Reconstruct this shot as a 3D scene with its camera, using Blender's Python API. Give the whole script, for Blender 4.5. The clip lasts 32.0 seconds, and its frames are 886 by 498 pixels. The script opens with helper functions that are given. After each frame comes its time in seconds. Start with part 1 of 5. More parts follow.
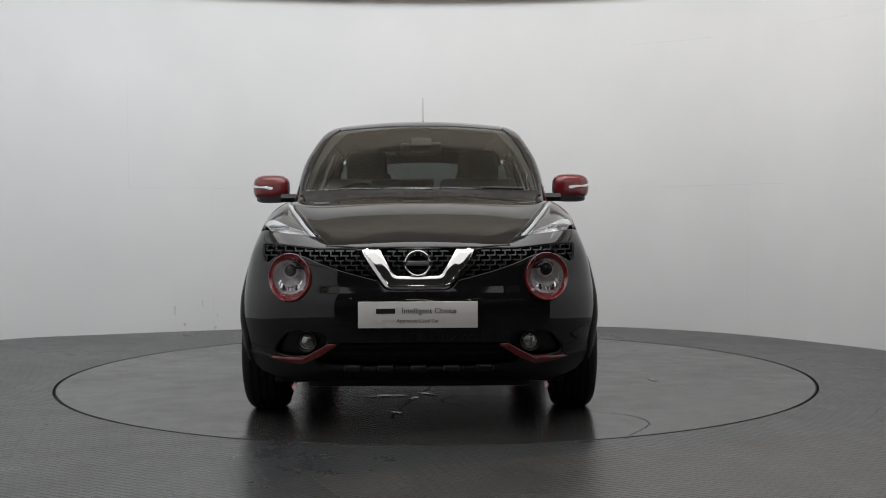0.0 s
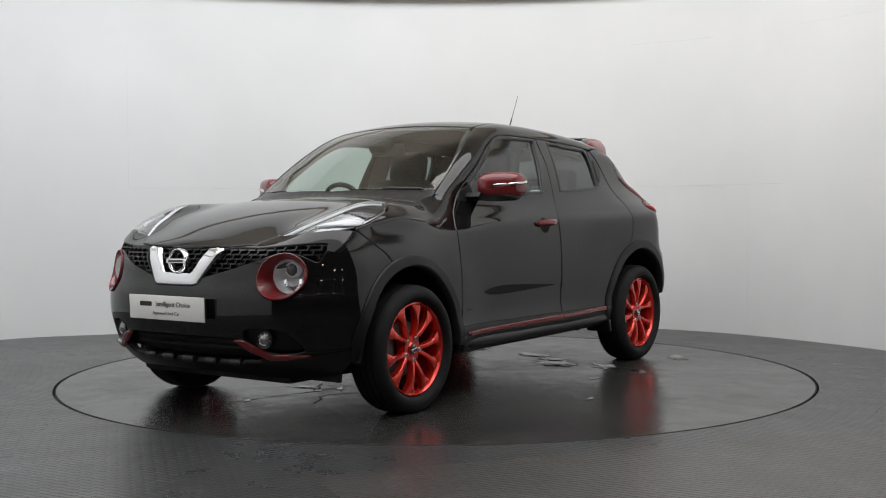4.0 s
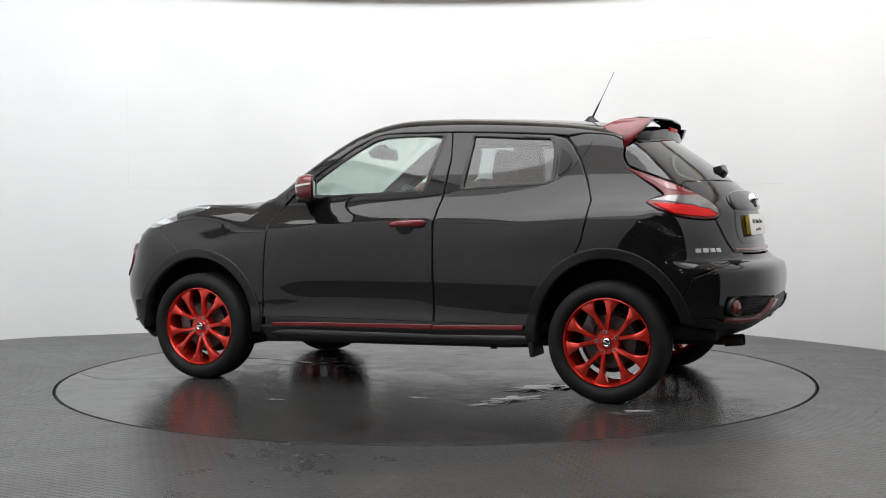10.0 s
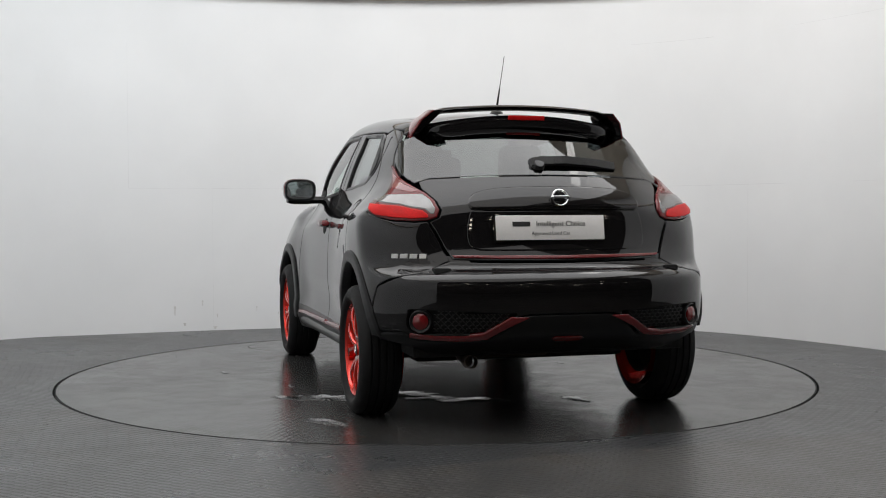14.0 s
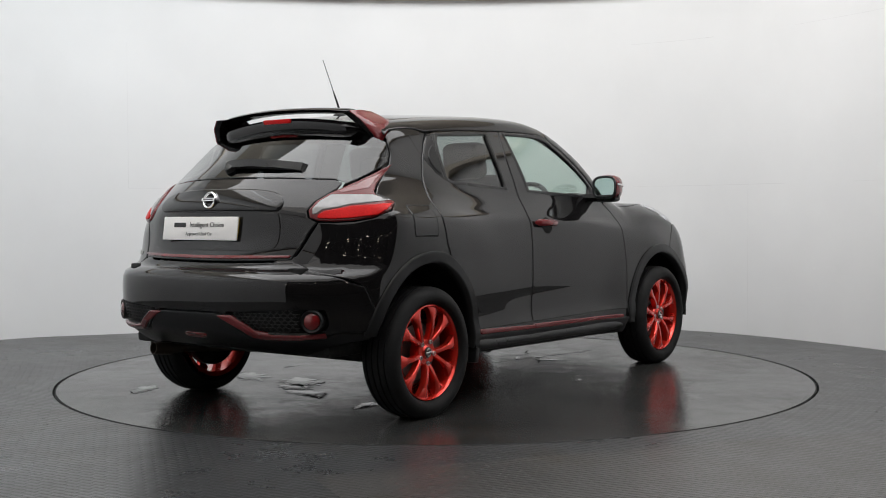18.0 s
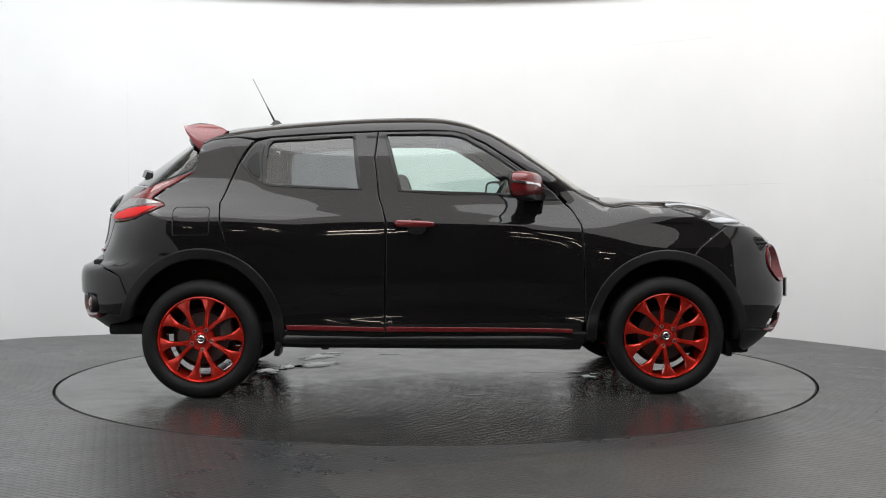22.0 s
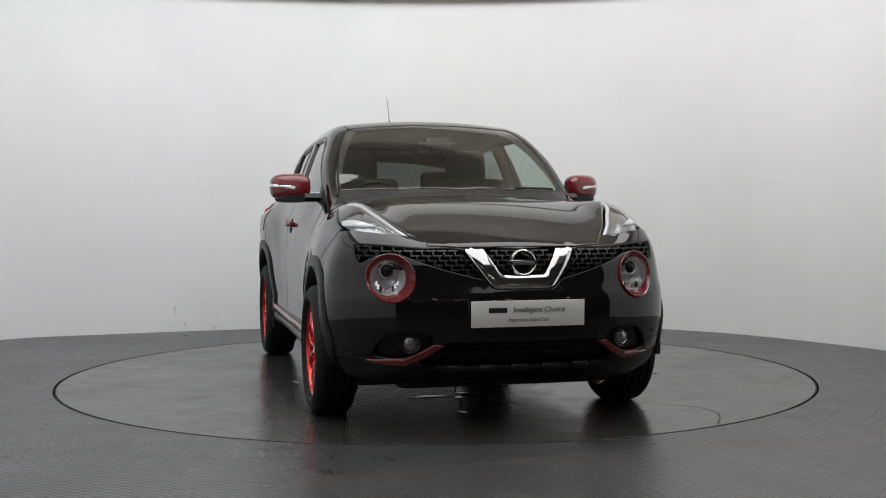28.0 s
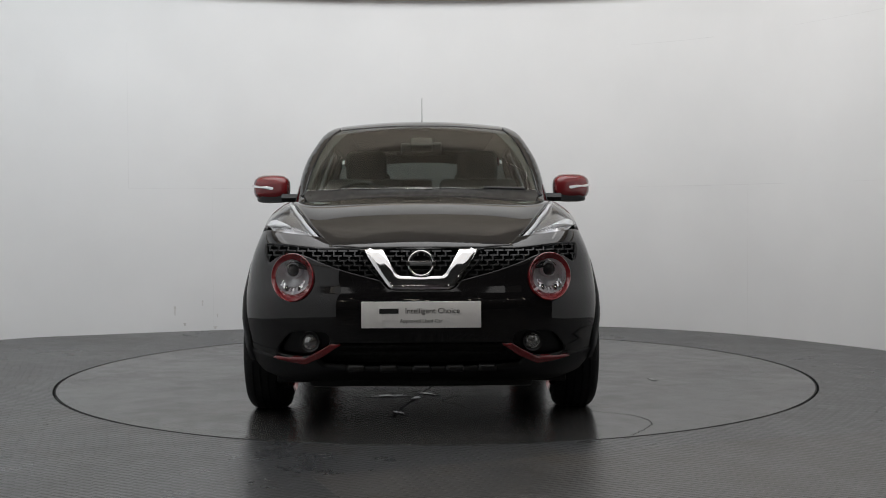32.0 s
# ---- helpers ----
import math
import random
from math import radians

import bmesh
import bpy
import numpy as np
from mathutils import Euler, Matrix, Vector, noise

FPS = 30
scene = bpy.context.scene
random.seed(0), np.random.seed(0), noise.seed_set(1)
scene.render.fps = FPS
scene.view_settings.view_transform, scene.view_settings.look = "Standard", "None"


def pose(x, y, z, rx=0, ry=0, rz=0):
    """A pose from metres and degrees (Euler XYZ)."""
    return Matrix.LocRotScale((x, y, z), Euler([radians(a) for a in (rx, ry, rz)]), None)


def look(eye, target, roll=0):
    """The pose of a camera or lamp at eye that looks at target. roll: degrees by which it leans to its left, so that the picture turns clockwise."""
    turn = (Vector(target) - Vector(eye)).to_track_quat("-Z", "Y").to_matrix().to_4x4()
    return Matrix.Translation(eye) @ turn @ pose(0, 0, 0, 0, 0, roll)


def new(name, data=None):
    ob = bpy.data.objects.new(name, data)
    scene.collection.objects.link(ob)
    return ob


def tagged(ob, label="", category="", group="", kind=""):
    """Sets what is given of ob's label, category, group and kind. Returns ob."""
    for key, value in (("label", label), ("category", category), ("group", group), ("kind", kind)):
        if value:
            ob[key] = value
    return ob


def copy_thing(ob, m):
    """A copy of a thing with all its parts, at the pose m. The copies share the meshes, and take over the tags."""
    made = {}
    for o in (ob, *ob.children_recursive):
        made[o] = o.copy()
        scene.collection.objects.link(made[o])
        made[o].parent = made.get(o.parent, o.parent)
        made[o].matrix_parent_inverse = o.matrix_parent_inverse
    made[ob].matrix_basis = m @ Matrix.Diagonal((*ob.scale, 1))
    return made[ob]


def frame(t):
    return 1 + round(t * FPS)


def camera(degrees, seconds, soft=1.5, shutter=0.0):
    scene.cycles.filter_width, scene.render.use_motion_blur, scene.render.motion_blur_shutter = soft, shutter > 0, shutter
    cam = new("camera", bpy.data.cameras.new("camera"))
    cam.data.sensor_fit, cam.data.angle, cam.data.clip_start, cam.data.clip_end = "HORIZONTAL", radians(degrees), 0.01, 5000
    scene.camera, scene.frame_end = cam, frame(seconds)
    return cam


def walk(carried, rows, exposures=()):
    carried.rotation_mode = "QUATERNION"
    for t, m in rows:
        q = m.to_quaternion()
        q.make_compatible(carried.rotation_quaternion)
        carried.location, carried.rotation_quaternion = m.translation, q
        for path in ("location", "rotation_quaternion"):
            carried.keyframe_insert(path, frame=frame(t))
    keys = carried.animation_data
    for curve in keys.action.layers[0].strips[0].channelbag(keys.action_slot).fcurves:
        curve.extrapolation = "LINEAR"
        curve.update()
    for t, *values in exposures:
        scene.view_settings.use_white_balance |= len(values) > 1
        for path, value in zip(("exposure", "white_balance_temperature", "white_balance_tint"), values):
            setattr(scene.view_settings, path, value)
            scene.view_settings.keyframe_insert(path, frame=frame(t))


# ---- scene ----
cam = camera(42.48, 32.0, soft=1.0)
EYE = (0.0, -7.108, 0.987)
CAM = pose(*EYE, 90 - 1.731, 0, -0.36) @ pose(0, 0, 0, 0, 0, -0.266)
walk(cam, [(0.0, CAM), (32.0, CAM)],
     exposures=[(0.0, 0.04), (1.0, 0.03), (2.0, 0.04), (3.5, 0.17), (5.5, 0.53), (7.0, 0.58), (9.0, 0.62), (11.0, 0.63), (13.0, 0.45), (14.5, 0.2), (17.0, 0.1), (19.0, 0.6), (21.0, 0.63), (25.0, 0.62), (27.5, 0.36), (28.3, 0.17), (29.0, 0.06), (32.0, 0.05)])

# ---- world, lights ----
world = bpy.data.worlds.new("world")
scene.world = world
world.use_nodes = True
world.node_tree.nodes["Background"].inputs[0].default_value = (0.6, 0.7, 0.9, 1)
world.node_tree.nodes["Background"].inputs[1].default_value = 0.02
scene.view_settings.exposure = 0.0


def area_lamp(name, at, target, sx, sy, watts, colour):
    data = bpy.data.lights.new(name, "AREA")
    data.shape, data.size, data.size_y, data.energy, data.color = "RECTANGLE", sx, sy, watts, colour
    ob = new(name, data)
    ob.matrix_world = look(at, target)
    return ob


# unseen overhead ceiling light; fill lamps added on the hall side and before the wall
COOL, WARM, NEUTRAL = (0.87, 0.95, 1.0), (1.0, 0.98, 0.955), (0.97, 0.985, 1.0)
area_lamp("ceiling_light", (-0.25, -1.5, 3.93), (-0.25, -1.4999, 0), 6.3, 3.2, 147, (0.98, 0.985, 1.0))
area_lamp("hall_side_fill", (-0.25, -4.7, 3.93), (-0.25, -4.6999, 0), 6.3, 3.2, 55, (1.0, 0.985, 0.97))
for x, y, tx, ty, watts, colour in ((-2.4, -1.5, -4.2, -1.7, 9, COOL), (-2.1, 0.1, -3.9, 1.0, 12, COOL), (-1.0, 0.7, -1.9, 2.8, 10, NEUTRAL),
                                    (0.3, 0.85, 0.4, 3.0, 12, NEUTRAL), (1.25, 0.5, 2.3, 2.3, 9, WARM), (1.7, -0.5, 3.5, -0.4, 7, WARM)):
    area_lamp("wall_fill_lamp", (x, y, 3.5), (tx, ty, 2.2), 1.5, 0.8, watts * 1.32, colour)

# ---- materials ----
MATS = {}


def nodes_of(name):
    m = bpy.data.materials.new(name)
    m.use_nodes = True
    nt = m.node_tree
    return m, nt, nt.nodes["Principled BSDF"]


def node(nt, kind, **props):
    n = nt.nodes.new(kind)
    for k, v in props.items():
        n.inputs[k.replace("_", " ")].default_value = v
    return n


def plain(name, colour, rough=0.5, metal=0.0, coat=0.0, spec=0.5, noise_scale=40.0, vary=0.12, bump=0.0, emit=0.0):
    """A principled surface with grain at two scales."""
    if name in MATS:
        return MATS[name]
    m, nt, b = nodes_of(name)
    co = nt.nodes.new("ShaderNodeTexCoord")
    n1 = node(nt, "ShaderNodeTexNoise", Scale=noise_scale, Detail=6.0)
    n2 = node(nt, "ShaderNodeTexNoise", Scale=noise_scale * 0.07, Detail=3.0)
    nt.links.new(co.outputs["Object"], n1.inputs["Vector"])
    nt.links.new(co.outputs["Object"], n2.inputs["Vector"])
    add = nt.nodes.new("ShaderNodeMath")
    add.operation = "ADD"
    nt.links.new(n1.outputs["Fac"], add.inputs[0])
    nt.links.new(n2.outputs["Fac"], add.inputs[1])
    rng = node(nt, "ShaderNodeMapRange")
    rng.inputs[1].default_value, rng.inputs[2].default_value = 0.6, 1.4
    rng.inputs[3].default_value, rng.inputs[4].default_value = 1 - vary, 1 + vary
    nt.links.new(add.outputs[0], rng.inputs[0])
    mul = nt.nodes.new("ShaderNodeMix")
    mul.data_type, mul.blend_type = "RGBA", "MULTIPLY"
    mul.inputs[0].default_value = 1.0
    mul.inputs[6].default_value = (*colour, 1)
    nt.links.new(rng.outputs[0], mul.inputs[7])
    nt.links.new(mul.outputs[2], b.inputs["Base Color"])
    rr = node(nt, "ShaderNodeMapRange")
    rr.inputs[1].default_value, rr.inputs[2].default_value = 0.6, 1.4
    rr.inputs[3].default_value, rr.inputs[4].default_value = rough * (1 - vary), min(1, rough * (1 + vary))
    nt.links.new(add.outputs[0], rr.inputs[0])
    nt.links.new(rr.outputs[0], b.inputs["Roughness"])
    b.inputs["Metallic"].default_value = metal
    b.inputs["Coat Weight"].default_value = coat
    b.inputs["Coat Roughness"].default_value = 0.03
    b.inputs["Specular IOR Level"].default_value = spec
    if bump:
        bp = node(nt, "ShaderNodeBump", Strength=bump, Distance=0.002)
        nt.links.new(n1.outputs["Fac"], bp.inputs["Height"])
        nt.links.new(bp.outputs[0], b.inputs["Normal"])
    if emit:
        b.inputs["Emission Color"].default_value = (*colour, 1)
        b.inputs["Emission Strength"].default_value = emit
    MATS[name] = m
    return m


def glass(name, tint, gloss=(1, 1, 1), ior=1.5):
    """A thin tinted pane: it lets light straight through and mirrors by Fresnel."""
    m, nt, b = nodes_of(name)
    nt.nodes.remove(b)
    out = nt.nodes["Material Output"]
    tr = nt.nodes.new("ShaderNodeBsdfTransparent")
    tr.inputs[0].default_value = (*tint, 1)
    gl = nt.nodes.new("ShaderNodeBsdfGlossy")
    gl.inputs["Roughness"].default_value = 0.01
    gl.inputs[0].default_value = (*gloss, 1)
    lw = node(nt, "ShaderNodeLayerWeight", Blend=0.5)
    f5 = nt.nodes.new("ShaderNodeMath")
    f5.operation = "POWER"
    f5.inputs[1].default_value = 5.0
    nt.links.new(lw.outputs["Facing"], f5.inputs[0])
    f0 = ((ior - 1) / (ior + 1)) ** 2
    fr = nt.nodes.new("ShaderNodeMath")
    fr.operation = "MULTIPLY_ADD"
    fr.inputs[1].default_value, fr.inputs[2].default_value = 1 - 2 * f0, 2 * f0
    nt.links.new(f5.outputs[0], fr.inputs[0])
    mix = nt.nodes.new("ShaderNodeMixShader")
    nt.links.new(fr.outputs[0], mix.inputs[0])
    nt.links.new(tr.outputs[0], mix.inputs[1])
    nt.links.new(gl.outputs[0], mix.inputs[2])
    nt.links.new(mix.outputs[0], out.inputs[0])
    return m


PAINT = plain("black_metallic_paint", (0.0086, 0.0080, 0.0083), rough=0.4, coat=1.0, spec=0.0, noise_scale=900, vary=0.1)
RED = plain("red_gloss_trim", (0.16, 0.012, 0.015), rough=0.25, coat=0.6, noise_scale=700, vary=0.15)
RIM_RED = plain("red_anodised_alloy", (0.74, 0.036, 0.02), rough=0.2, metal=0.62, coat=0.7, noise_scale=300, vary=0.12)
PLASTIC = plain("black_grained_plastic", (0.0085, 0.0085, 0.009), rough=0.4, spec=0.34, noise_scale=600, vary=0.2, bump=0.08)
SATIN = plain("satin_black_trim", (0.008, 0.008, 0.0085), rough=0.3, noise_scale=400, vary=0.15)
DARK = plain("matt_black_lining", (0.004, 0.004, 0.004), rough=0.8, noise_scale=60, vary=0.3)
RUBBER = plain("tyre_rubber", (0.0085, 0.0085, 0.0088), rough=0.72, spec=0.3, noise_scale=150, vary=0.25, bump=0.15)
CHROME = plain("chrome", (0.82, 0.82, 0.83), rough=0.07, metal=0.97, noise_scale=200, vary=0.05)
STEEL = plain("brushed_steel", (0.45, 0.44, 0.43), rough=0.35, metal=1.0, noise_scale=120, vary=0.2)
DISC = plain("dull_brake_steel", (0.12, 0.115, 0.11), rough=0.45, metal=0.9, noise_scale=120, vary=0.3)
DRL_GREY = plain("grey_lamp_bowl", (0.32, 0.32, 0.33), rough=0.2, metal=0.75, coat=0.3, noise_scale=50, vary=0.35)
RUST = plain("rusty_exhaust_steel", (0.06, 0.045, 0.035), rough=0.6, metal=0.4, noise_scale=90, vary=0.4, bump=0.2)
FABRIC = plain("dark_seat_fabric", (0.035, 0.035, 0.037), rough=0.9, noise_scale=250, vary=0.15, bump=0.1)
DASH = plain("dark_dashboard_plastic", (0.03, 0.029, 0.029), rough=0.6, noise_scale=300, vary=0.2, bump=0.15)
LINING = plain("grey_headlining", (0.075, 0.072, 0.07), rough=0.95, noise_scale=300, vary=0.05)
WHITE_PLATE = plain("white_plate", (0.86, 0.84, 0.82), rough=0.35, noise_scale=120, vary=0.04)
YELLOW = plain("yellow_plate", (0.55, 0.38, 0.03), rough=0.4, noise_scale=120, vary=0.08)
INK = plain("black_print", (0.02, 0.02, 0.02), rough=0.5)
GREY_INK = plain("grey_print", (0.12, 0.12, 0.12), rough=0.5)
LAMP_RED = plain("red_lamp_plastic", (0.13, 0.011, 0.013), rough=0.25, coat=0.25, spec=0.3, noise_scale=90, vary=0.2)
LAMP_DARK = plain("dark_red_lamp_plastic", (0.16, 0.006, 0.008), rough=0.12, coat=1.0, noise_scale=90, vary=0.2)
LAMP_CLEAR = plain("silvered_lamp_reflector", (0.8, 0.8, 0.82), rough=0.3, metal=0.45, coat=1.0, noise_scale=60, vary=0.25)
TAIL_CLEAR = plain("grey_clear_lamp_plastic", (0.2, 0.196, 0.196), rough=0.14, metal=0.6, coat=0.3, noise_scale=25, vary=0.2)
LAMP_BRIGHT = plain("bright_red_lamp_plastic", (0.55, 0.008, 0.008), rough=0.35, coat=0.0, spec=0.15, noise_scale=120, vary=0.25)
FOG_GREY = plain("grey_lamp_reflector", (0.3, 0.3, 0.3), rough=0.25, metal=0.7, coat=1.0, noise_scale=60, vary=0.4)
LAMP_WHITE = plain("white_lamp_guide", (0.7, 0.71, 0.73), rough=0.25, coat=0.6, noise_scale=90, vary=0.15)
MIRROR_GLASS = plain("mirror_glass", (0.8, 0.82, 0.83), rough=0.02, metal=1.0, noise_scale=20, vary=0.02)
GLASS = glass("green_tinted_glass", (0.78, 0.90, 0.86))
# the warm gloss puts the beige ceiling's reflection into the windscreen's colour
SCREEN_GLASS = glass("windscreen_glass", (0.66, 0.74, 0.69), gloss=(1.0, 0.975, 0.93), ior=1.56)
PRIVACY = glass("privacy_glass", (0.38, 0.41, 0.42))
REAR_GLASS = glass("dark_rear_glass", (0.12, 0.13, 0.13))
LENS = glass("clear_lamp_lens", (0.92, 0.93, 0.94), ior=1.28)


# ---- meshes ----
def link_mesh(name, verts, faces, mat, parent=None, smooth=True, label="", normals=None, flange=0):
    me = bpy.data.meshes.new(name)
    me.from_pydata([tuple(map(float, v)) for v in verts], [], [tuple(map(int, f)) for f in faces])
    me.validate()
    me.materials.append(mat)
    me.polygons.foreach_set("use_smooth", [smooth] * len(me.polygons))
    if flange:
        me.materials.append(SATIN)
        me.polygons.foreach_set("material_index", [int(len(f.vertices) == 4) for f in me.polygons])
    me.update()
    if normals is not None:
        me.normals_split_custom_set_from_vertices([tuple(map(float, n)) for n in normals])
    ob = new(name, me)
    if parent is not None:
        ob.parent = parent
    if label:
        ob["label"] = label
    return ob


def part(name, bm, material, parent, label="", smooth=True):
    """Links a bmesh as one mesh object under a thing or a part."""
    me = bpy.data.meshes.new(name)
    bm.normal_update()
    bm.to_mesh(me)
    bm.free()
    me.materials.append(material)
    me.polygons.foreach_set("use_smooth", [smooth] * len(me.polygons))
    if smooth:
        me.set_sharp_from_angle(angle=radians(40))
    ob = new(name, me)
    if parent is not None:
        ob.parent = parent
    if label:
        ob["label"] = label
    return ob


def bevel_box(sx, sy, sz, m=None, bevel=0.01, segments=2):
    bm = bmesh.new()
    bmesh.ops.create_cube(bm, size=1.0)
    bmesh.ops.scale(bm, vec=(sx, sy, sz), verts=bm.verts)
    if bevel:
        bmesh.ops.bevel(bm, geom=bm.edges[:], offset=bevel, segments=segments, affect="EDGES", profile=0.6)
    if m is not None:
        bmesh.ops.transform(bm, matrix=m, verts=bm.verts)
    return bm


def lathe(profile, steps=64, axis="y", m=None, closed=False):
    """Turns (radius, along) pairs about an axis."""
    bm = bmesh.new()
    rings = []
    for r, a in profile:
        ring = []
        for i in range(steps):
            w = 2 * math.pi * i / steps
            c, s = r * math.cos(w), r * math.sin(w)
            ring.append(bm.verts.new({"y": (c, a, s), "x": (a, c, s), "z": (c, s, a)}[axis]))
        rings.append(ring)
    pairs = list(zip(rings, rings[1:])) + ([(rings[-1], rings[0])] if closed else [])
    for a, b in pairs:
        for i in range(steps):
            j = (i + 1) % steps
            bm.faces.new((a[i], a[j], b[j], b[i]))
    bmesh.ops.remove_doubles(bm, verts=bm.verts, dist=1e-5)
    bmesh.ops.recalc_face_normals(bm, faces=bm.faces)
    if m is not None:
        bmesh.ops.transform(bm, matrix=m, verts=bm.verts)
    return bm


def spline(points, n):
    """Catmull-Rom through points, n samples a span."""
    P = [np.array(p, float) for p in points]
    P = [2 * P[0] - P[1]] + P + [2 * P[-1] - P[-2]]
    out = []
    for i in range(1, len(P) - 2):
        for k in range(n):
            t = k / n
            a, b, c, d = P[i - 1], P[i], P[i + 1], P[i + 2]
            out.append(0.5 * (2 * b + (c - a) * t + (2 * a - 5 * b + 4 * c - d) * t * t + (3 * b - a - 3 * c + d) * t ** 3))
    out.append(P[-2])
    return out


def tube(points, radius, steps=10, taper=1.0):
    bm = bmesh.new()
    pts = [Vector(p) for p in points]
    rings = []
    for i, p in enumerate(pts):
        d = (pts[min(i + 1, len(pts) - 1)] - pts[max(i - 1, 0)]).normalized()
        q = d.to_track_quat("Z", "Y")
        r = radius * (1 + (taper - 1) * i / max(1, len(pts) - 1))
        rings.append([bm.verts.new(p + q @ Vector((r * math.cos(2 * math.pi * k / steps), r * math.sin(2 * math.pi * k / steps), 0))) for k in range(steps)])
    for a, b in zip(rings, rings[1:]):
        for k in range(steps):
            bm.faces.new((a[k], a[(k + 1) % steps], b[(k + 1) % steps], b[k]))
    bm.faces.new(rings[0][::-1])
    bm.faces.new(rings[-1])
    return bm


# ---- the studio ----
def wall_material():
    m, nt, b = nodes_of("white_painted_board")
    co = nt.nodes.new("ShaderNodeTexCoord")
    n1 = node(nt, "ShaderNodeTexNoise", Scale=1.2, Detail=5.0)
    n2 = node(nt, "ShaderNodeTexNoise", Scale=120.0, Detail=4.0)
    for n in (n1, n2):
        nt.links.new(co.outputs["Object"], n.inputs["Vector"])
    ramp = nt.nodes.new("ShaderNodeValToRGB")
    ramp.color_ramp.elements[0].position, ramp.color_ramp.elements[1].position = 0.3, 0.7
    ramp.color_ramp.elements[0].color, ramp.color_ramp.elements[1].color = (0.745, 0.75, 0.755, 1), (0.79, 0.795, 0.8, 1)
    nt.links.new(n1.outputs["Fac"], ramp.inputs[0])
    nt.links.new(ramp.outputs[0], b.inputs["Base Color"])
    b.inputs["Roughness"].default_value = 0.55
    bp = node(nt, "ShaderNodeBump", Strength=0.06, Distance=0.001)
    nt.links.new(n2.outputs["Fac"], bp.inputs["Height"])
    nt.links.new(bp.outputs[0], b.inputs["Normal"])
    return m


def floor_material(name, base, rough, worn=0.5, tread=1.0, low=0.28, high=0.5):
    """Grey vinyl with a raised bar tread, scuffs and damp smears."""
    m, nt, b = nodes_of(name)
    co = nt.nodes.new("ShaderNodeTexCoord")
    L = nt.links.new

    def tex(kind, scale, **kw):
        n = node(nt, kind, Scale=scale, **kw)
        L(co.outputs["Object"], n.inputs["Vector"])
        return n

    big = tex("ShaderNodeTexNoise", 0.9, Detail=6.0, Roughness=0.65)
    mid = tex("ShaderNodeTexNoise", 7.0, Detail=8.0, Roughness=0.7, Distortion=0.6)
    fine = tex("ShaderNodeTexNoise", 90.0, Detail=4.0)
    brick = nt.nodes.new("ShaderNodeTexBrick")
    brick.offset, brick.squash = 0.5, 1.0
    for k, v in (("Scale", 1.0), ("Mortar Size", 0.010), ("Mortar Smooth", 0.6), ("Brick Width", 0.068), ("Row Height", 0.032)):
        brick.inputs[k].default_value = v
    mp = nt.nodes.new("ShaderNodeMapping")
    mp.inputs["Rotation"].default_value = (0, 0, radians(31))
    L(co.outputs["Object"], mp.inputs[0])
    L(mp.outputs[0], brick.inputs["Vector"])
    ramp = nt.nodes.new("ShaderNodeValToRGB")
    ramp.color_ramp.elements[0].position, ramp.color_ramp.elements[1].position = 0.3, 0.72
    ramp.color_ramp.elements[0].color = (base[0] * 0.8, base[1] * 0.8, base[2] * 0.82, 1)
    ramp.color_ramp.elements[1].color = (base[0] * 1.3, base[1] * 1.2, base[2] * 1.08, 1)
    mixn = nt.nodes.new("ShaderNodeMath")
    mixn.operation = "MULTIPLY_ADD"
    L(mid.outputs["Fac"], mixn.inputs[0])
    mixn.inputs[1].default_value = 0.45
    half = nt.nodes.new("ShaderNodeMath")
    half.operation = "MULTIPLY"
    L(big.outputs["Fac"], half.inputs[0])
    half.inputs[1].default_value = 0.55
    L(half.outputs[0], mixn.inputs[2])
    L(mixn.outputs[0], ramp.inputs[0])
    stain = tex("ShaderNodeTexNoise", 1.7, Detail=9.0, Roughness=0.72, Distortion=1.2)
    spot = node(nt, "ShaderNodeMapRange")
    spot.inputs[1].default_value, spot.inputs[2].default_value = 0.52, 0.72
    L(stain.outputs["Fac"], spot.inputs[0])
    soil = nt.nodes.new("ShaderNodeMix")
    soil.data_type, soil.blend_type = "RGBA", "MIX"
    L(spot.outputs[0], soil.inputs[0])
    L(ramp.outputs[0], soil.inputs[6])
    soil.inputs[7].default_value = (base[0] * 0.75, base[1] * 0.60, base[2] * 0.45, 1)
    L(soil.outputs[2], b.inputs["Base Color"])
    rr = node(nt, "ShaderNodeMapRange")
    rr.inputs[1].default_value, rr.inputs[2].default_value = 0.4, 0.6
    rr.inputs[3].default_value, rr.inputs[4].default_value = rough * (1 - 0.3 * worn), rough * (1 + 0.3 * worn)
    L(mixn.outputs[0], rr.inputs[0])
    L(rr.outputs[0], b.inputs["Roughness"])
    inv = nt.nodes.new("ShaderNodeMath")
    inv.operation = "SUBTRACT"
    inv.inputs[0].default_value = 1.0
    L(brick.outputs["Fac"], inv.inputs[1])
    # the tread survives in patches only
    wear = tex("ShaderNodeTexNoise", 0.45, Detail=3.0, Roughness=0.6)
    keep = node(nt, "ShaderNodeMapRange")
    keep.inputs[1].default_value, keep.inputs[2].default_value = low, high
    keep.inputs[3].default_value, keep.inputs[4].default_value = 0.12, 1.0
    L(wear.outputs["Fac"], keep.inputs[0])
    relief = nt.nodes.new("ShaderNodeMath")
    relief.operation = "MULTIPLY"
    L(inv.outputs[0], relief.inputs[0])
    L(keep.outputs[0], relief.inputs[1])
    wave = nt.nodes.new("ShaderNodeMath")
    wave.operation = "MULTIPLY_ADD"
    wave.inputs[1].default_value = 2.6 * worn
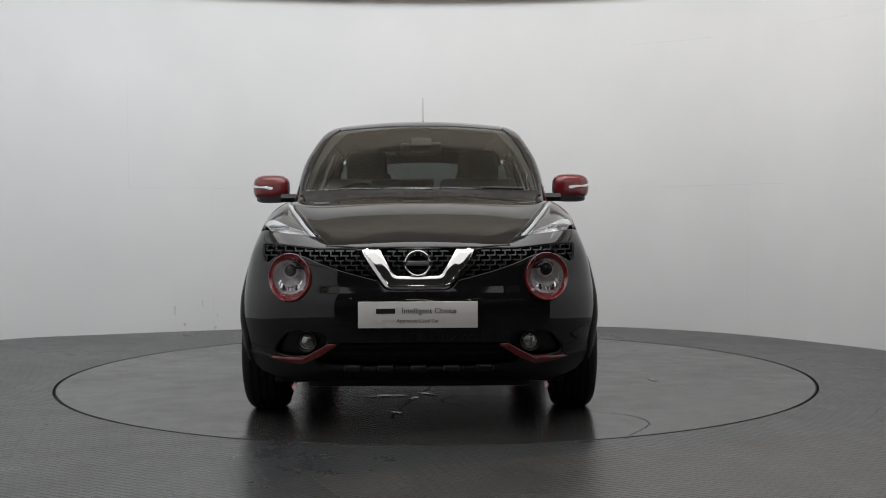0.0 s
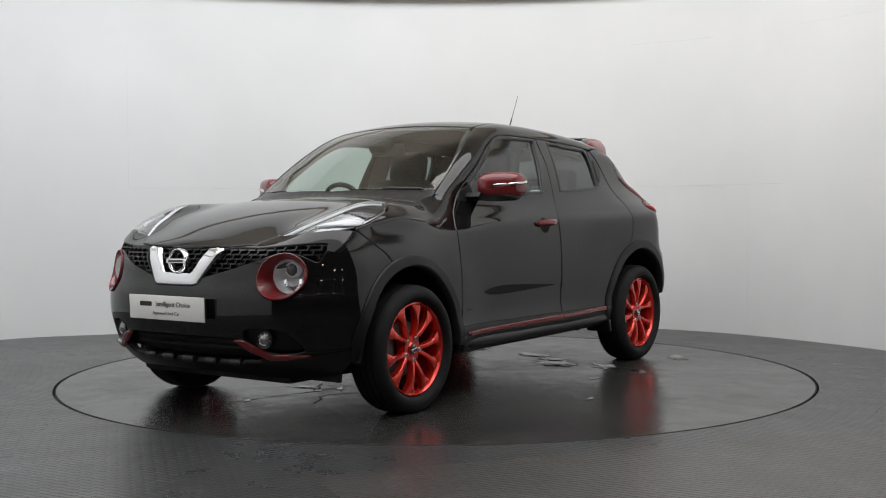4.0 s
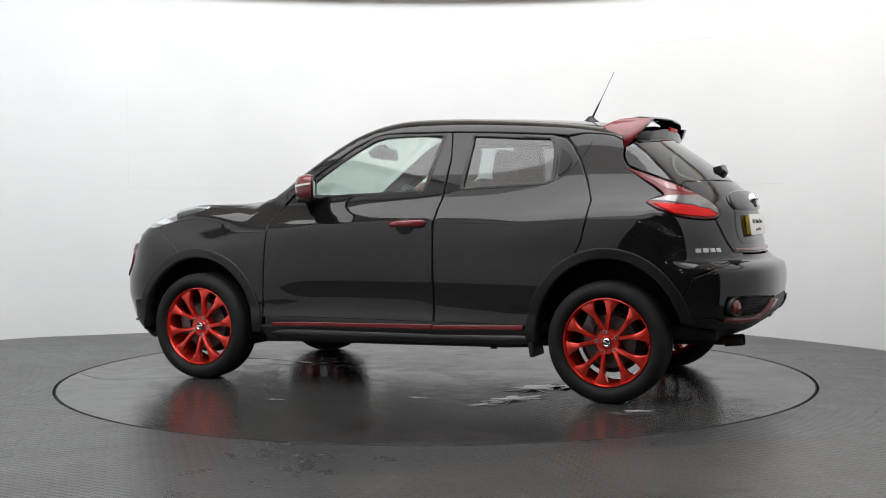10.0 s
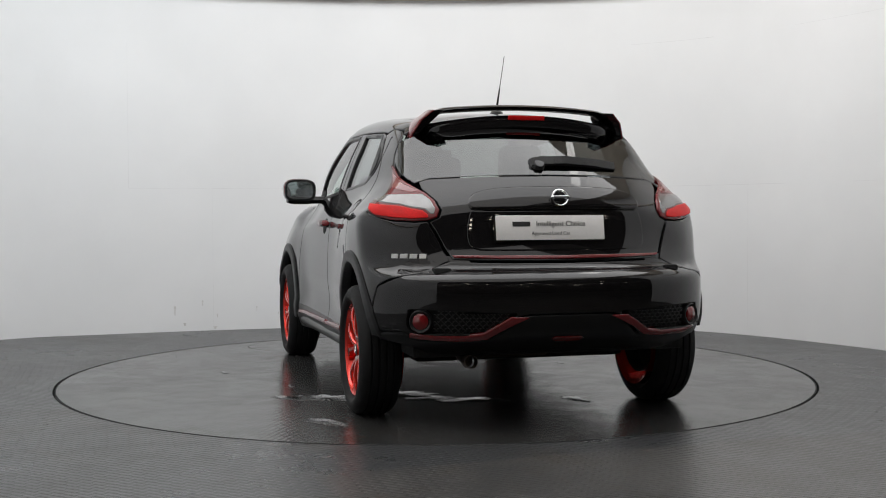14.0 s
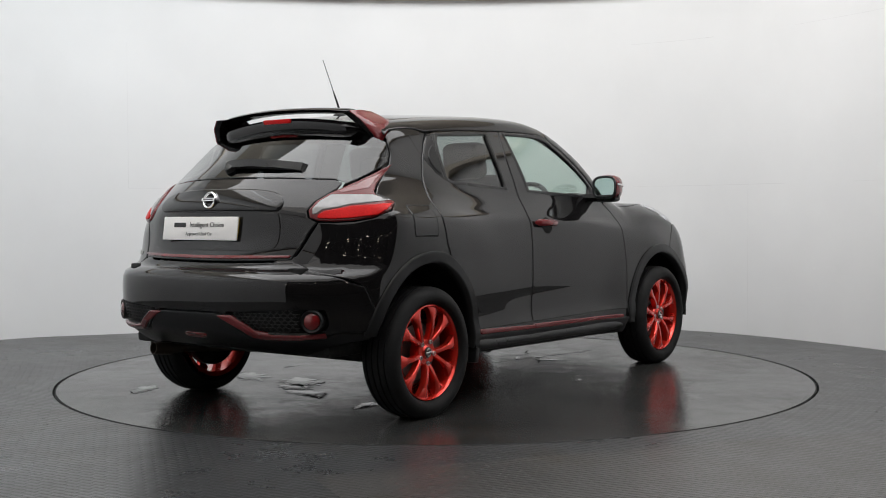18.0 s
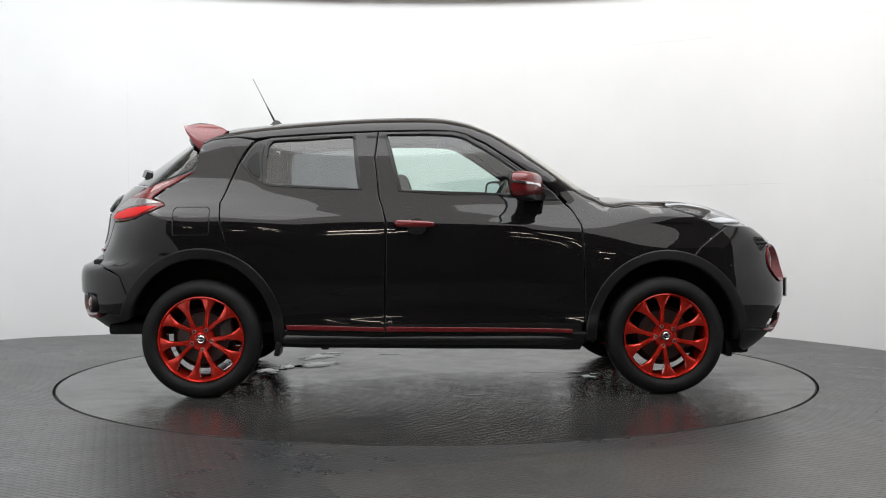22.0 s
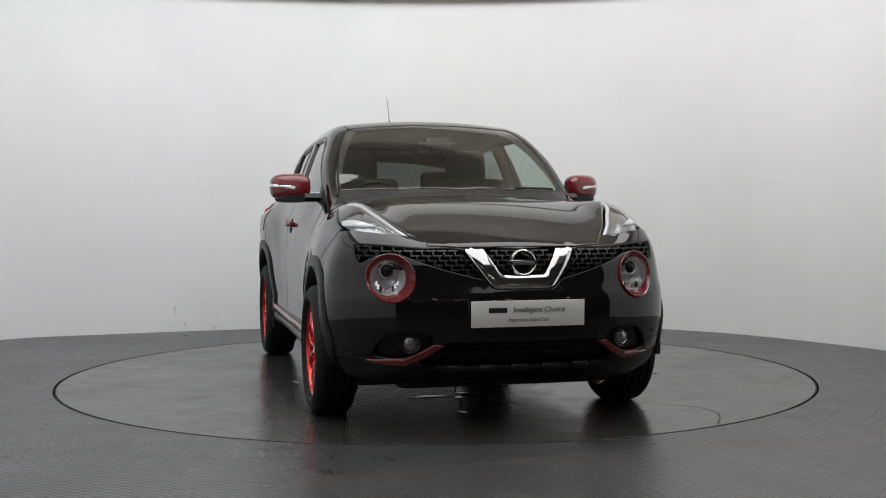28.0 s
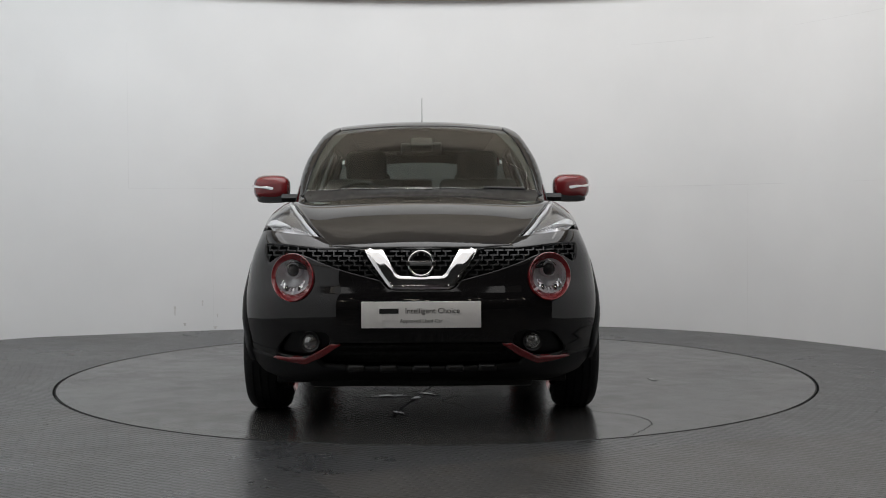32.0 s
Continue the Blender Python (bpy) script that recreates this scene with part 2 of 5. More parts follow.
    swell = tex("ShaderNodeTexNoise", 6.0, Detail=2.5, Roughness=0.5)
    L(swell.outputs["Fac"], wave.inputs[0])
    L(relief.outputs[0], wave.inputs[2])
    b1 = node(nt, "ShaderNodeBump", Strength=0.95 * tread, Distance=0.002)
    L(wave.outputs[0], b1.inputs["Height"])
    b2 = node(nt, "ShaderNodeBump", Strength=0.12, Distance=0.001)
    L(fine.outputs["Fac"], b2.inputs["Height"])
    L(b1.outputs[0], b2.inputs["Normal"])
    L(b2.outputs[0], b.inputs["Normal"])
    return m


WALL = wall_material()
FLOOR_MAT = floor_material("grey_tread_vinyl", (0.0355, 0.038, 0.041), 0.31)
TABLE_MAT = floor_material("worn_grey_tread_vinyl", (0.0305, 0.0315, 0.0325), 0.215, worn=0.8, tread=0.3, low=0.45, high=0.66)
R_TABLE = 2.263


def disc_ring(r0, r1, z0, z1, steps=256):
    """A flat ring with an outer rim down to z0."""
    v, f = [], []
    for r, z in ((r0, z1), (r1 - 0.004, z1), (r1, z1 - 0.003), (r1, z0)):
        for i in range(steps):
            a = 2 * math.pi * i / steps
            v.append((r * math.cos(a), r * math.sin(a), z))
    for k in range(3):
        for i in range(steps):
            j = (i + 1) % steps
            f.append((k * steps + i, (k + 1) * steps + i, (k + 1) * steps + j, k * steps + j))
    return v, f


# floor with the round pit of the turntable
def build_floor():
    steps = 256
    v, f = [], []
    for i in range(steps):
        a = 2 * math.pi * i / steps
        c, s = math.cos(a), math.sin(a)
        v.append((c * (R_TABLE + 0.012), s * (R_TABLE + 0.012), -0.05))
    for i in range(steps):
        a = 2 * math.pi * i / steps
        v.append((math.cos(a) * (R_TABLE + 0.012), math.sin(a) * (R_TABLE + 0.012), 0.0))
    for i in range(steps):
        a = 2 * math.pi * i / steps
        c, s = math.cos(a), math.sin(a)
        k = 16 / max(abs(c), abs(s))
        v.append((c * k, s * k, 0.0))
    for k in range(2):
        for i in range(steps):
            j = (i + 1) % steps
            f.append((k * steps + i, (k + 1) * steps + i, (k + 1) * steps + j, k * steps + j))
    ob = link_mesh("floor", v, f, FLOOR_MAT, smooth=False)
    tagged(ob, "grey ribbed vinyl studio floor with scuffs", "floor", kind="structure")
    pit = link_mesh("floor_pit", [(c * 2.4, s * 2.4, -0.05) for c, s in ((-1, -1), (1, -1), (1, 1), (-1, 1))], [(0, 1, 2, 3)], DARK, smooth=False)
    tagged(pit, "dark pit floor beneath the turntable", "floor", kind="structure")


build_floor()
turntable = new("turntable")
tagged(turntable, "round grey vehicle turntable flush with the floor", "turntable")
v_, f_ = disc_ring(0.0005, R_TABLE, -0.045, 0.0)
link_mesh("deck", v_, f_, TABLE_MAT, turntable, smooth=False)

# matt black ring added at the rim to draw the dark gap line
link_mesh("edge_ring", *disc_ring(R_TABLE - 0.007, R_TABLE + 0.0005, -0.04, 0.0008), DARK, turntable, smooth=False, label="thin dark ring that draws the gap round the turntable")
DECK_FILM = plain("water_and_crease_film", (0.03, 0.03, 0.031), rough=0.06, noise_scale=30, vary=0.3)


def water_crease_patch(cx, cy, rx, ry, turn, seed, n=240):
    """A thin irregular film on the deck: water, and creases where slim."""
    ring = []
    for i in range(n):
        a = 2 * math.pi * i / n
        p = Vector((math.cos(a) * 1.1 + seed * 7.1, math.sin(a) * 1.1, seed * 3.3))
        k = 0.9 + 0.32 * noise.noise(p) + 0.32 * noise.noise(p * 3.3) + 0.28 * noise.noise(p * 9.0) + 0.2 * noise.noise(p * 21.0)
        k = max(0.3, k)
        x, y = rx * k * math.cos(a), ry * k * math.sin(a)
        c, s = math.cos(radians(turn)), math.sin(radians(turn))
        ring.append((cx + c * x - s * y, cy + s * x + c * y))
    v = [(cx, cy, 0.0012)] + [(x, y, 0.0012) for x, y in ring] + [(x + (x - cx) * 0.01, y + (y - cy) * 0.01, 0.0002) for x, y in ring]
    f = [(0, 1 + i, 1 + (i + 1) % n) for i in range(n)] + [(1 + i, 1 + n + i, 1 + n + (i + 1) % n, 1 + (i + 1) % n) for i in range(n)]
    link_mesh("water_crease_patch", v, f, DECK_FILM, turntable, label="thin glossy patch: standing water, and deck creases as the slim ones")


# the large patches are water; the small slim ones stand for creases
for spec in ((-0.78, 0.42, 0.18, 0.13, 50, 1), (-0.80, 0.82, 0.22, 0.10, 65, 2), (-0.72, 1.03, 0.09, 0.05, 50, 15), (-1.08, 0.06, 0.17, 0.08, 75, 3), (-0.95, 0.30, 0.13, 0.09, 60, 16), (0.92, -0.28, 0.12, 0.04, 100, 4), (0.86, -0.05, 0.07, 0.025, 40, 5), (-1.2, -0.45, 0.11, 0.05, 10, 6),
             (1.0, -0.12, 0.06, 0.02, -10, 8), (1.45, -0.2, 0.05, 0.02, 30, 9), (0.38, 1.28, 0.06, 0.015, 10, 10), (-0.3, 0.95, 0.07, 0.014, 0, 11), (-1.5, 0.95, 0.13, 0.06, 40, 12), (0.2, -0.9, 0.05, 0.015, 5, 13)):
    water_crease_patch(*spec)

CRACK = plain("dark_crack", (0.006, 0.006, 0.006), rough=0.7, noise_scale=80, vary=0.3)


def deck_crack(points, width, seed):
    """A thin wavering split in the deck's covering."""
    rng = random.Random(seed)
    line = spline([(x, y, 0) for x, y in points], 14)
    v = []
    for i, p in enumerate(line):
        d = line[min(i + 1, len(line) - 1)] - line[max(i - 1, 0)]
        d /= np.linalg.norm(d)
        n, w = np.array((-d[1], d[0])), width * (0.35 + 0.65 * rng.random()) / 2
        q = p[:2] + n * rng.uniform(-0.006, 0.006)
        v += [(*(q - n * w), 0.0009), (*(q + n * w), 0.0009)]
    link_mesh("deck_crack", v, [(2 * i, 2 * i + 2, 2 * i + 3, 2 * i + 1) for i in range(len(line) - 1)], CRACK, turntable, smooth=False, label="dark split in the deck covering")


deck_crack([(0.54, -0.01), (0.78, -0.08), (1.0, -0.11), (1.3, -0.19), (1.585, -0.22)], 0.012, 1)
deck_crack([(2.07, 0.85), (1.9, 0.95), (1.76, 1.0), (1.565, 0.94), (1.40, 0.70)], 0.006, 2)
deck_crack([(0.9, 0.12), (1.08, 0.02), (1.2, 0.10), (1.32, 0.16)], 0.010, 3)
deck_crack([(0.75, -0.28), (0.9, -0.2), (1.0, -0.12)], 0.014, 4)

# a separate vinyl sheet laid across the tread
sheet = [(-0.47, -2.83), (0.80, -2.37), (2.1, -1.97), (3.2, -1.75), (3.0, -5.5), (0.6, -5.5)]
link_mesh("floor_sheet", [(x, y, 0.002) for x, y in sheet] + [(x, y, 0.0) for x, y in sheet], [(5, 4, 3, 2, 1, 0)] + [(i, (i + 1) % 6, 6 + (i + 1) % 6, 6 + i) for i in range(6)], floor_material("grey_tread_sheet", (0.047, 0.047, 0.047), 0.34, tread=1.0), smooth=False)
tagged(bpy.data.objects["floor_sheet"], "grey ribbed vinyl sheet laid on the studio floor", "floor", kind="structure")

# curved white wall: its plan from the left end round the back to the right end
WALL_PLAN = [(-2.2, -5.2), (-3.15, -4.25), (-3.95, -2.6), (-4.25, -0.6), (-4.05, 1.0), (-3.49, 2.02), (-2.69, 2.42), (-1.65, 2.77), (-0.6, 2.97),
             (0.5, 3.0), (1.43, 2.84), (2.05, 2.52), (2.52, 2.08), (2.93, 1.5), (3.25, 0.9), (3.5, 0.0), (3.62, -1.2), (3.5, -2.2), (3.3, -3.0)]
WALL_H = 4.0


def build_wall():
    path = spline([(x, y, 0) for x, y in WALL_PLAN], 8)
    n = len(path)
    v, f = [], []
    for off in (0.0, 0.1):
        for i, p in enumerate(path):
            d = path[min(i + 1, n - 1)] - path[max(i - 1, 0)]
            d /= np.linalg.norm(d)
            q = p + off * np.array((-d[1], d[0], 0))
            v += [(q[0], q[1], 0.0), (q[0], q[1], WALL_H)]
    m = 2 * n
    for i in range(n - 1):
        a = 2 * i
        f.append((a, a + 1, a + 3, a + 2))
        f.append((m + a, m + a + 2, m + a + 3, m + a + 1))
        f.append((a + 1, m + a + 1, m + a + 3, a + 3))
    for a in (0, m - 2):
        f.append((a, m + a, m + a + 1, a + 1))
    ob = link_mesh("wall_curved", v, f, WALL)
    ob.data.set_sharp_from_angle(angle=radians(40))
    tagged(ob, "curved white painted studio backdrop wall", "wall", kind="structure")
    return path


WALL_PATH = build_wall()


def build_head_shade():
    """A beige strip, 0.14 m deep, added to brown and shade the wall's head."""
    n = len(WALL_PATH)
    v, f = [], []
    for i, p in enumerate(WALL_PATH):
        d = WALL_PATH[min(i + 1, n - 1)] - WALL_PATH[max(i - 1, 0)]
        d /= np.linalg.norm(d)
        q = p + 0.14 * np.array((d[1], -d[0], 0))
        v += [(p[0], p[1], 2.872), (q[0], q[1], 2.872), (q[0], q[1], 2.93), (p[0], p[1], 2.93)]
    for i in range(n - 1):
        a, b = 4 * i, 4 * i + 4
        f += [(a + k, b + k, b + (k + 1) % 4, a + (k + 1) % 4) for k in range(4)]
    f += [(0, 1, 2, 3), tuple(4 * n - k for k in (1, 2, 3, 4))]
    ob = link_mesh("wall_head_shade_strip", v, f, plain("beige_ceiling_board", (0.7, 0.63, 0.54), rough=0.8, noise_scale=4, vary=0.1), smooth=False)
    tagged(ob, "added beige strip that browns and shades the head of the white wall", "trim", kind="structure")


build_head_shade()


def build_hall():
    """The dark showroom behind the camera, the roof over all, and the beige board over the turntable."""
    hall = plain("dark_hall_paint", (0.03, 0.025, 0.021), rough=0.7, noise_scale=3, vary=0.3)
    for name, x, y, sx, sy in (("wall_south", 0, -15.9, 32, 0.2), ("wall_north", 0, 8.0, 32, 0.2), ("wall_east", 15.9, -4, 0.2, 24), ("wall_west", -15.9, -4, 0.2, 24)):
        ob = part(name, bevel_box(sx, sy, 5.0, pose(x, y, 2.5), bevel=0), hall, None, smooth=False)
        tagged(ob, "dark painted showroom wall", "wall", kind="structure")
    ob = part("ceiling", bevel_box(32, 24.2, 0.2, pose(0, -4, 5.1), bevel=0), hall, None, smooth=False)
    tagged(ob, "dark showroom ceiling", "ceiling", kind="structure")
    ob = part("ceiling_panel", bevel_box(9.0, 9.5, 0.06, pose(-0.3, -1.4, 4.04), bevel=0), plain("beige_ceiling_board", (0.7, 0.63, 0.54), rough=0.8, noise_scale=4, vary=0.1), None, smooth=False)
    tagged(ob, "beige ceiling board over the studio", "ceiling", kind="structure")


build_hall()


def hall_lights():
    """Small ceiling spots of the dark showroom, which the black paint mirrors."""
    glow = plain("warm_lamp_glow", (1.0, 0.9, 0.75), emit=22.0)
    first = None
    rng = random.Random(5)
    for y in (-9.0, -11.2, -13.6):
        for i in range(8):
            m = pose(-7.5 + i * 2.4 + rng.uniform(-0.3, 0.3), y + rng.uniform(-0.2, 0.2), 3.1 + rng.uniform(-0.15, 0.3))
            if first is None:
                first = new("ceiling_spotlight")
                tagged(first, "small warm showroom spotlight hanging from the ceiling", "spotlight", "showroom spotlights")
                part("housing", bevel_box(0.34, 0.12, 0.08, pose(0, 0, 0.045), 0.01), SATIN, first)
                part("diffuser", bevel_box(0.30, 0.09, 0.02, pose(0, 0, 0), 0.004), glow, first, "glowing warm diffuser")
                part("stem", bevel_box(0.03, 0.03, 1.95, pose(0, 0, 1.05), 0.004), SATIN, first)
                first.matrix_basis = m
            else:
                copy_thing(first, m)


hall_lights()


def wall_point(slope):
    """The place on the wall along a line of sight of that slope from the camera's plan position."""
    best = min(WALL_PATH[40:], key=lambda p: abs(p[0] / (p[1] + 7.108) - slope) + (0 if p[1] > 0.5 else 9))
    return int(np.argmin([np.linalg.norm(p - best) for p in WALL_PATH]))


def wall_joints():
    """Butt joints between the boards, 1.22 m apart in height."""
    tint = plain("joint_filler", (0.728, 0.73, 0.735), rough=0.7, noise_scale=9, vary=0.14)
    n = len(WALL_PATH)

    def inner(i, d):
        t = WALL_PATH[min(i + 1, n - 1)] - WALL_PATH[max(i - 1, 0)]
        t = t / np.linalg.norm(t)
        return WALL_PATH[i] + d * np.array((t[1], -t[0], 0)), t

    def strip(v, f):
        ob = link_mesh("wall_joint_trim", v, f, tint, smooth=False)
        tagged(ob, "filled joint between white wall boards", "joint", kind="structure")

    # the long joints show only here and there
    rng = random.Random(11)
    for z, w, share in ((1.22, 0.0035, 0.75), (2.44, 0.003, 0.25)):
        i = 34
        while i < n - 14:
            m = rng.randint(3, 9)
            if rng.random() < share:
                v = []
                for j in range(i, min(i + m + 1, n - 13)):
                    q, _ = inner(j, 0.0025)
                    v += [(q[0], q[1], z - w / 2), (q[0], q[1], z + w / 2)]
                strip(v, [(2 * k, 2 * k + 1, 2 * k + 3, 2 * k + 2) for k in range(len(v) // 2 - 1)])
            i += m
    for slope, z0, z1 in ((-0.2724, 1.22, 2.44), (-0.1924, 0.0, 1.22), (-0.0271, 1.22, 2.44), (0.2751, 0.0, 1.22)):
        q, t = inner(wall_point(slope), 0.0025)
        a, b = q - t * 0.0012, q + t * 0.0012
        strip([(a[0], a[1], z0), (b[0], b[1], z0), (b[0], b[1], z1), (a[0], a[1], z1)], [(0, 1, 2, 3)])


wall_joints()


# scuffs and drips low on the wall
SCUFF = plain("grey_wall_scuff", (0.6, 0.59, 0.58), rough=0.8, noise_scale=60, vary=0.3)


def wall_scuff(x, y, z, w, h):
    i = int(np.argmin([np.hypot(p[0] - x, p[1] - y) for p in WALL_PATH]))
    d = WALL_PATH[min(i + 1, len(WALL_PATH) - 1)] - WALL_PATH[max(i - 1, 0)]
    yaw = math.degrees(math.atan2(d[1], d[0]))
    m = pose(x, y, z, 0, 0, yaw)
    bm = bmesh.new()
    ring = [bm.verts.new(m @ Vector((w * a, -0.0035, h * b))) for a, b in ((0, -0.5), (0.25, -0.3), (0.3, 0.1), (0.5, 0.35), (0.3, 0.5), (-0.3, 0.48), (-0.5, 0.3), (-0.25, 0.0), (-0.2, -0.35))]
    bm.faces.new(ring)
    part("scuff_mark", bm, SCUFF, bpy.data.objects["wall_curved"], "small grey scuff")


for spec in ((-2.225, 2.594, 0.176, 0.0193, 0.0866), (-2.004, 2.667, 0.236, 0.0155, 0.0533), (-1.884, 2.704, 0.126, 0.0156, 0.0341), (-1.559, 2.793, 0.175, 0.0079, 0.0541), (-2.148, 2.620, 0.057, 0.0270, 0.0290), (-1.903, 2.698, 0.024, 0.0389, 0.0243), (-1.377, 2.837, 0.136, 0.0118, 0.0197)):
    wall_scuff(*spec)

# ---- the car's body surface ----
# Car space: x forward, y to its left, z up, the origin on the ground midway between the axles.


def pchip_slopes(x, y):
    h = np.diff(x, axis=0)
    d = np.diff(y, axis=0) / h
    m = np.zeros_like(y)
    w1, w2 = 2 * h[1:] + h[:-1], h[1:] + 2 * h[:-1]
    same = d[1:] * d[:-1] > 0
    with np.errstate(divide="ignore", invalid="ignore"):
        hm = (w1 + w2) / (w1 / d[:-1] + w2 / d[1:])
    m[1:-1] = np.where(same, hm, 0)
    m[0], m[-1] = d[0], d[-1]
    return m


def hermite(x0, x1, y0, y1, m0, m1, x):
    h = x1 - x0
    t = np.clip((x - x0) / h, 0, 1)
    t2, t3 = t * t, t * t * t
    return (2 * t3 - 3 * t2 + 1) * y0 + (t3 - 2 * t2 + t) * h * m0 + (-2 * t3 + 3 * t2) * y1 + (t3 - t2) * h * m1


class Curve:
    """A smooth curve through (x, y) knots."""

    def __init__(self, *knots):
        k = np.array(sorted(knots), float)
        self.x, self.y = k[:, 0], k[:, 1]
        self.m = np.gradient(self.y, self.x) * 0.5 + pchip_slopes(self.x, self.y) * 0.5

    def __call__(self, q):
        q = np.asarray(q, float)
        i = np.clip(np.searchsorted(self.x, q) - 1, 0, len(self.x) - 2)
        return hermite(self.x[i], self.x[i + 1], self.y[i], self.y[i + 1], self.m[i], self.m[i + 1], q)


# centre line seen from the side
Z_TOP = Curve((2.2, 0.70), (2.03, 0.828), (1.9, 0.886), (1.7, 0.963), (1.5, 1.021), (1.3, 1.062), (1.1, 1.087), (0.98, 1.098), (0.9, 1.148), (0.8, 1.218),
              (0.639, 1.329), (0.424, 1.452), (0.317, 1.501), (0.175, 1.545), (0.0, 1.566), (-0.25, 1.566), (-0.5, 1.558), (-0.8, 1.542), (-1.0, 1.527),
              (-1.2, 1.505), (-1.33, 1.478), (-1.42, 1.425), (-1.5, 1.37), (-1.676, 1.247), (-1.8, 1.155), (-1.9, 1.08), (-2.2, 0.86))
C_TOP = Curve((2.2, 0.16), (1.9, 0.15), (1.5, 0.10), (1.1, 0.09), (0.95, 0.14), (0.8, 0.22), (0.6, 0.21), (0.3, 0.155), (0.0, 0.125), (-0.8, 0.155), (-1.2, 0.22), (-1.42, 0.34), (-1.7, 0.45), (-2.2, 0.5))
X_FRONT = Curve((0.1, 1.70), (0.2, 1.875), (0.24, 1.935), (0.28, 1.982), (0.34, 2.03), (0.42, 2.06), (0.5, 2.085), (0.6, 2.085), (0.68, 2.06), (0.76, 2.04), (0.83, 2.02), (0.9, 1.99), (1.2, 1.8))
X_REAR = Curve((0.2, -1.62), (0.28, -1.75), (0.33, -1.85), (0.39, -1.95), (0.45, -2.012), (0.55, -2.042), (0.62, -2.048), (0.68, -2.044), (0.706, -2.034), (0.724, -2.008), (0.742, -1.968), (0.78, -1.943), (0.86, -1.912), (0.95, -1.895), (1.03, -1.885), (1.1, -1.855), (1.17, -1.805), (1.3, -1.72), (1.6, -1.5))
X_CORNER = Curve((0.2, -1.62), (0.28, -1.75), (0.33, -1.85), (0.39, -1.95), (0.47, -2.02), (0.58, -2.034), (0.66, -2.032), (0.70, -2.022), (0.722, -2.0), (0.742, -1.972), (0.78, -1.955), (0.88, -1.937), (0.97, -1.912), (1.05, -1.88), (1.12, -1.845), (1.2, -1.79), (1.3, -1.72), (1.6, -1.5))
# feature lines of the flank, from the sill up: z and y along x
_X = (-2.2, -1.75, -1.265, -0.85, -0.3, 0.2, 0.65, 0.95, 1.265, 1.6, 2.2)
_LINES = [
    ((0.12,) * 11, (0.70, 0.74, 0.76, 0.72, 0.70, 0.70, 0.72, 0.76, 0.76, 0.74, 0.70)),
    ((0.26,) * 11, (0.80, 0.83, 0.855, 0.805, 0.79, 0.79, 0.80, 0.84, 0.855, 0.84, 0.80)),
    ((0.37,) * 11, (0.84, 0.86, 0.87, 0.831, 0.820, 0.818, 0.822, 0.855, 0.87, 0.86, 0.83)),
    ((0.455,) * 11, (0.850, 0.840, 0.845, 0.824, 0.806, 0.804, 0.805, 0.829, 0.848, 0.841, 0.840)),
    ((0.52,) * 11, (0.855, 0.849, 0.858, 0.831, 0.807, 0.803, 0.806, 0.824, 0.848, 0.838, 0.840)),
    ((0.62,) * 11, (0.865, 0.854, 0.861, 0.838, 0.817, 0.813, 0.813, 0.820, 0.844, 0.830, 0.830)),
    ((0.78,) * 11, (0.870, 0.857, 0.862, 0.834, 0.814, 0.810, 0.808, 0.810, 0.824, 0.805, 0.800)),
    ((0.97, 0.985, 0.97, 0.955, 0.945, 0.935, 0.905, 0.885, 0.925, 0.90, 0.86), (0.862, 0.853, 0.838, 0.815, 0.797, 0.797, 0.795, 0.792, 0.778, 0.768, 0.730)),
    ((1.02, 1.03, 1.03, 1.01, 0.99, 0.98, 0.955, 0.94, 0.975, 0.95, 0.92), (0.775, 0.790, 0.796, 0.784, 0.780, 0.778, 0.766, 0.768, 0.768, 0.753, 0.700)),
    ((1.10, 1.10, 1.10, 1.10, 1.09, 1.085, 1.075, 1.06, 1.055, 1.05, 1.05), (0.710, 0.712, 0.736, 0.736, 0.740, 0.730, 0.706, 0.700, 0.705, 0.685, 0.600)),
    ((1.18,) * 11, (0.64, 0.65, 0.684, 0.706, 0.714, 0.711, 0.69, 0.66, 0.65, 0.62, 0.52)),
    ((1.30,) * 11, (0.60, 0.61, 0.645, 0.662, 0.672, 0.674, 0.662, 0.61, 0.54, 0.5, 0.45)),
    ((1.40,) * 11, (0.61, 0.61, 0.615, 0.622, 0.628, 0.632, 0.62, 0.57, 0.5, 0.45, 0.4)),
    ((1.48,) * 11, (0.57, 0.57, 0.578, 0.588, 0.594, 0.597, 0.58, 0.52, 0.46, 0.4, 0.35)),
    ((1.62,) * 11, (0.44, 0.44, 0.455, 0.475, 0.485, 0.485, 0.46, 0.4, 0.35, 0.3, 0.25)),
]


def pods(x, z):
    """The bulges round the wheels, standing proud of the door plane."""
    k = np.clip((z - 0.36) / 0.14, 0, 1)
    k = k * k * (3 - 2 * k)
    low = np.clip((0.8 - z) / 0.35, 0, 1)
    rear = (0.004 + 0.020 * np.clip((z - 0.75) / 0.2, 0, 1)) * 0.5 * (1 - np.tanh((np.hypot(x + 1.262, z - 0.32) - 0.765 + 0.05 * low) / (0.10 + 0.10 * low)))
    fore = 0.017 * 0.5 * (1 - np.tanh((np.hypot(x - 1.268, z - 0.30) - 0.640) / 0.12))
    return k * (rear + fore)


FLANK = [(Curve(*zip(_X, z)), Curve(*zip(_X, y))) for z, y in _LINES]


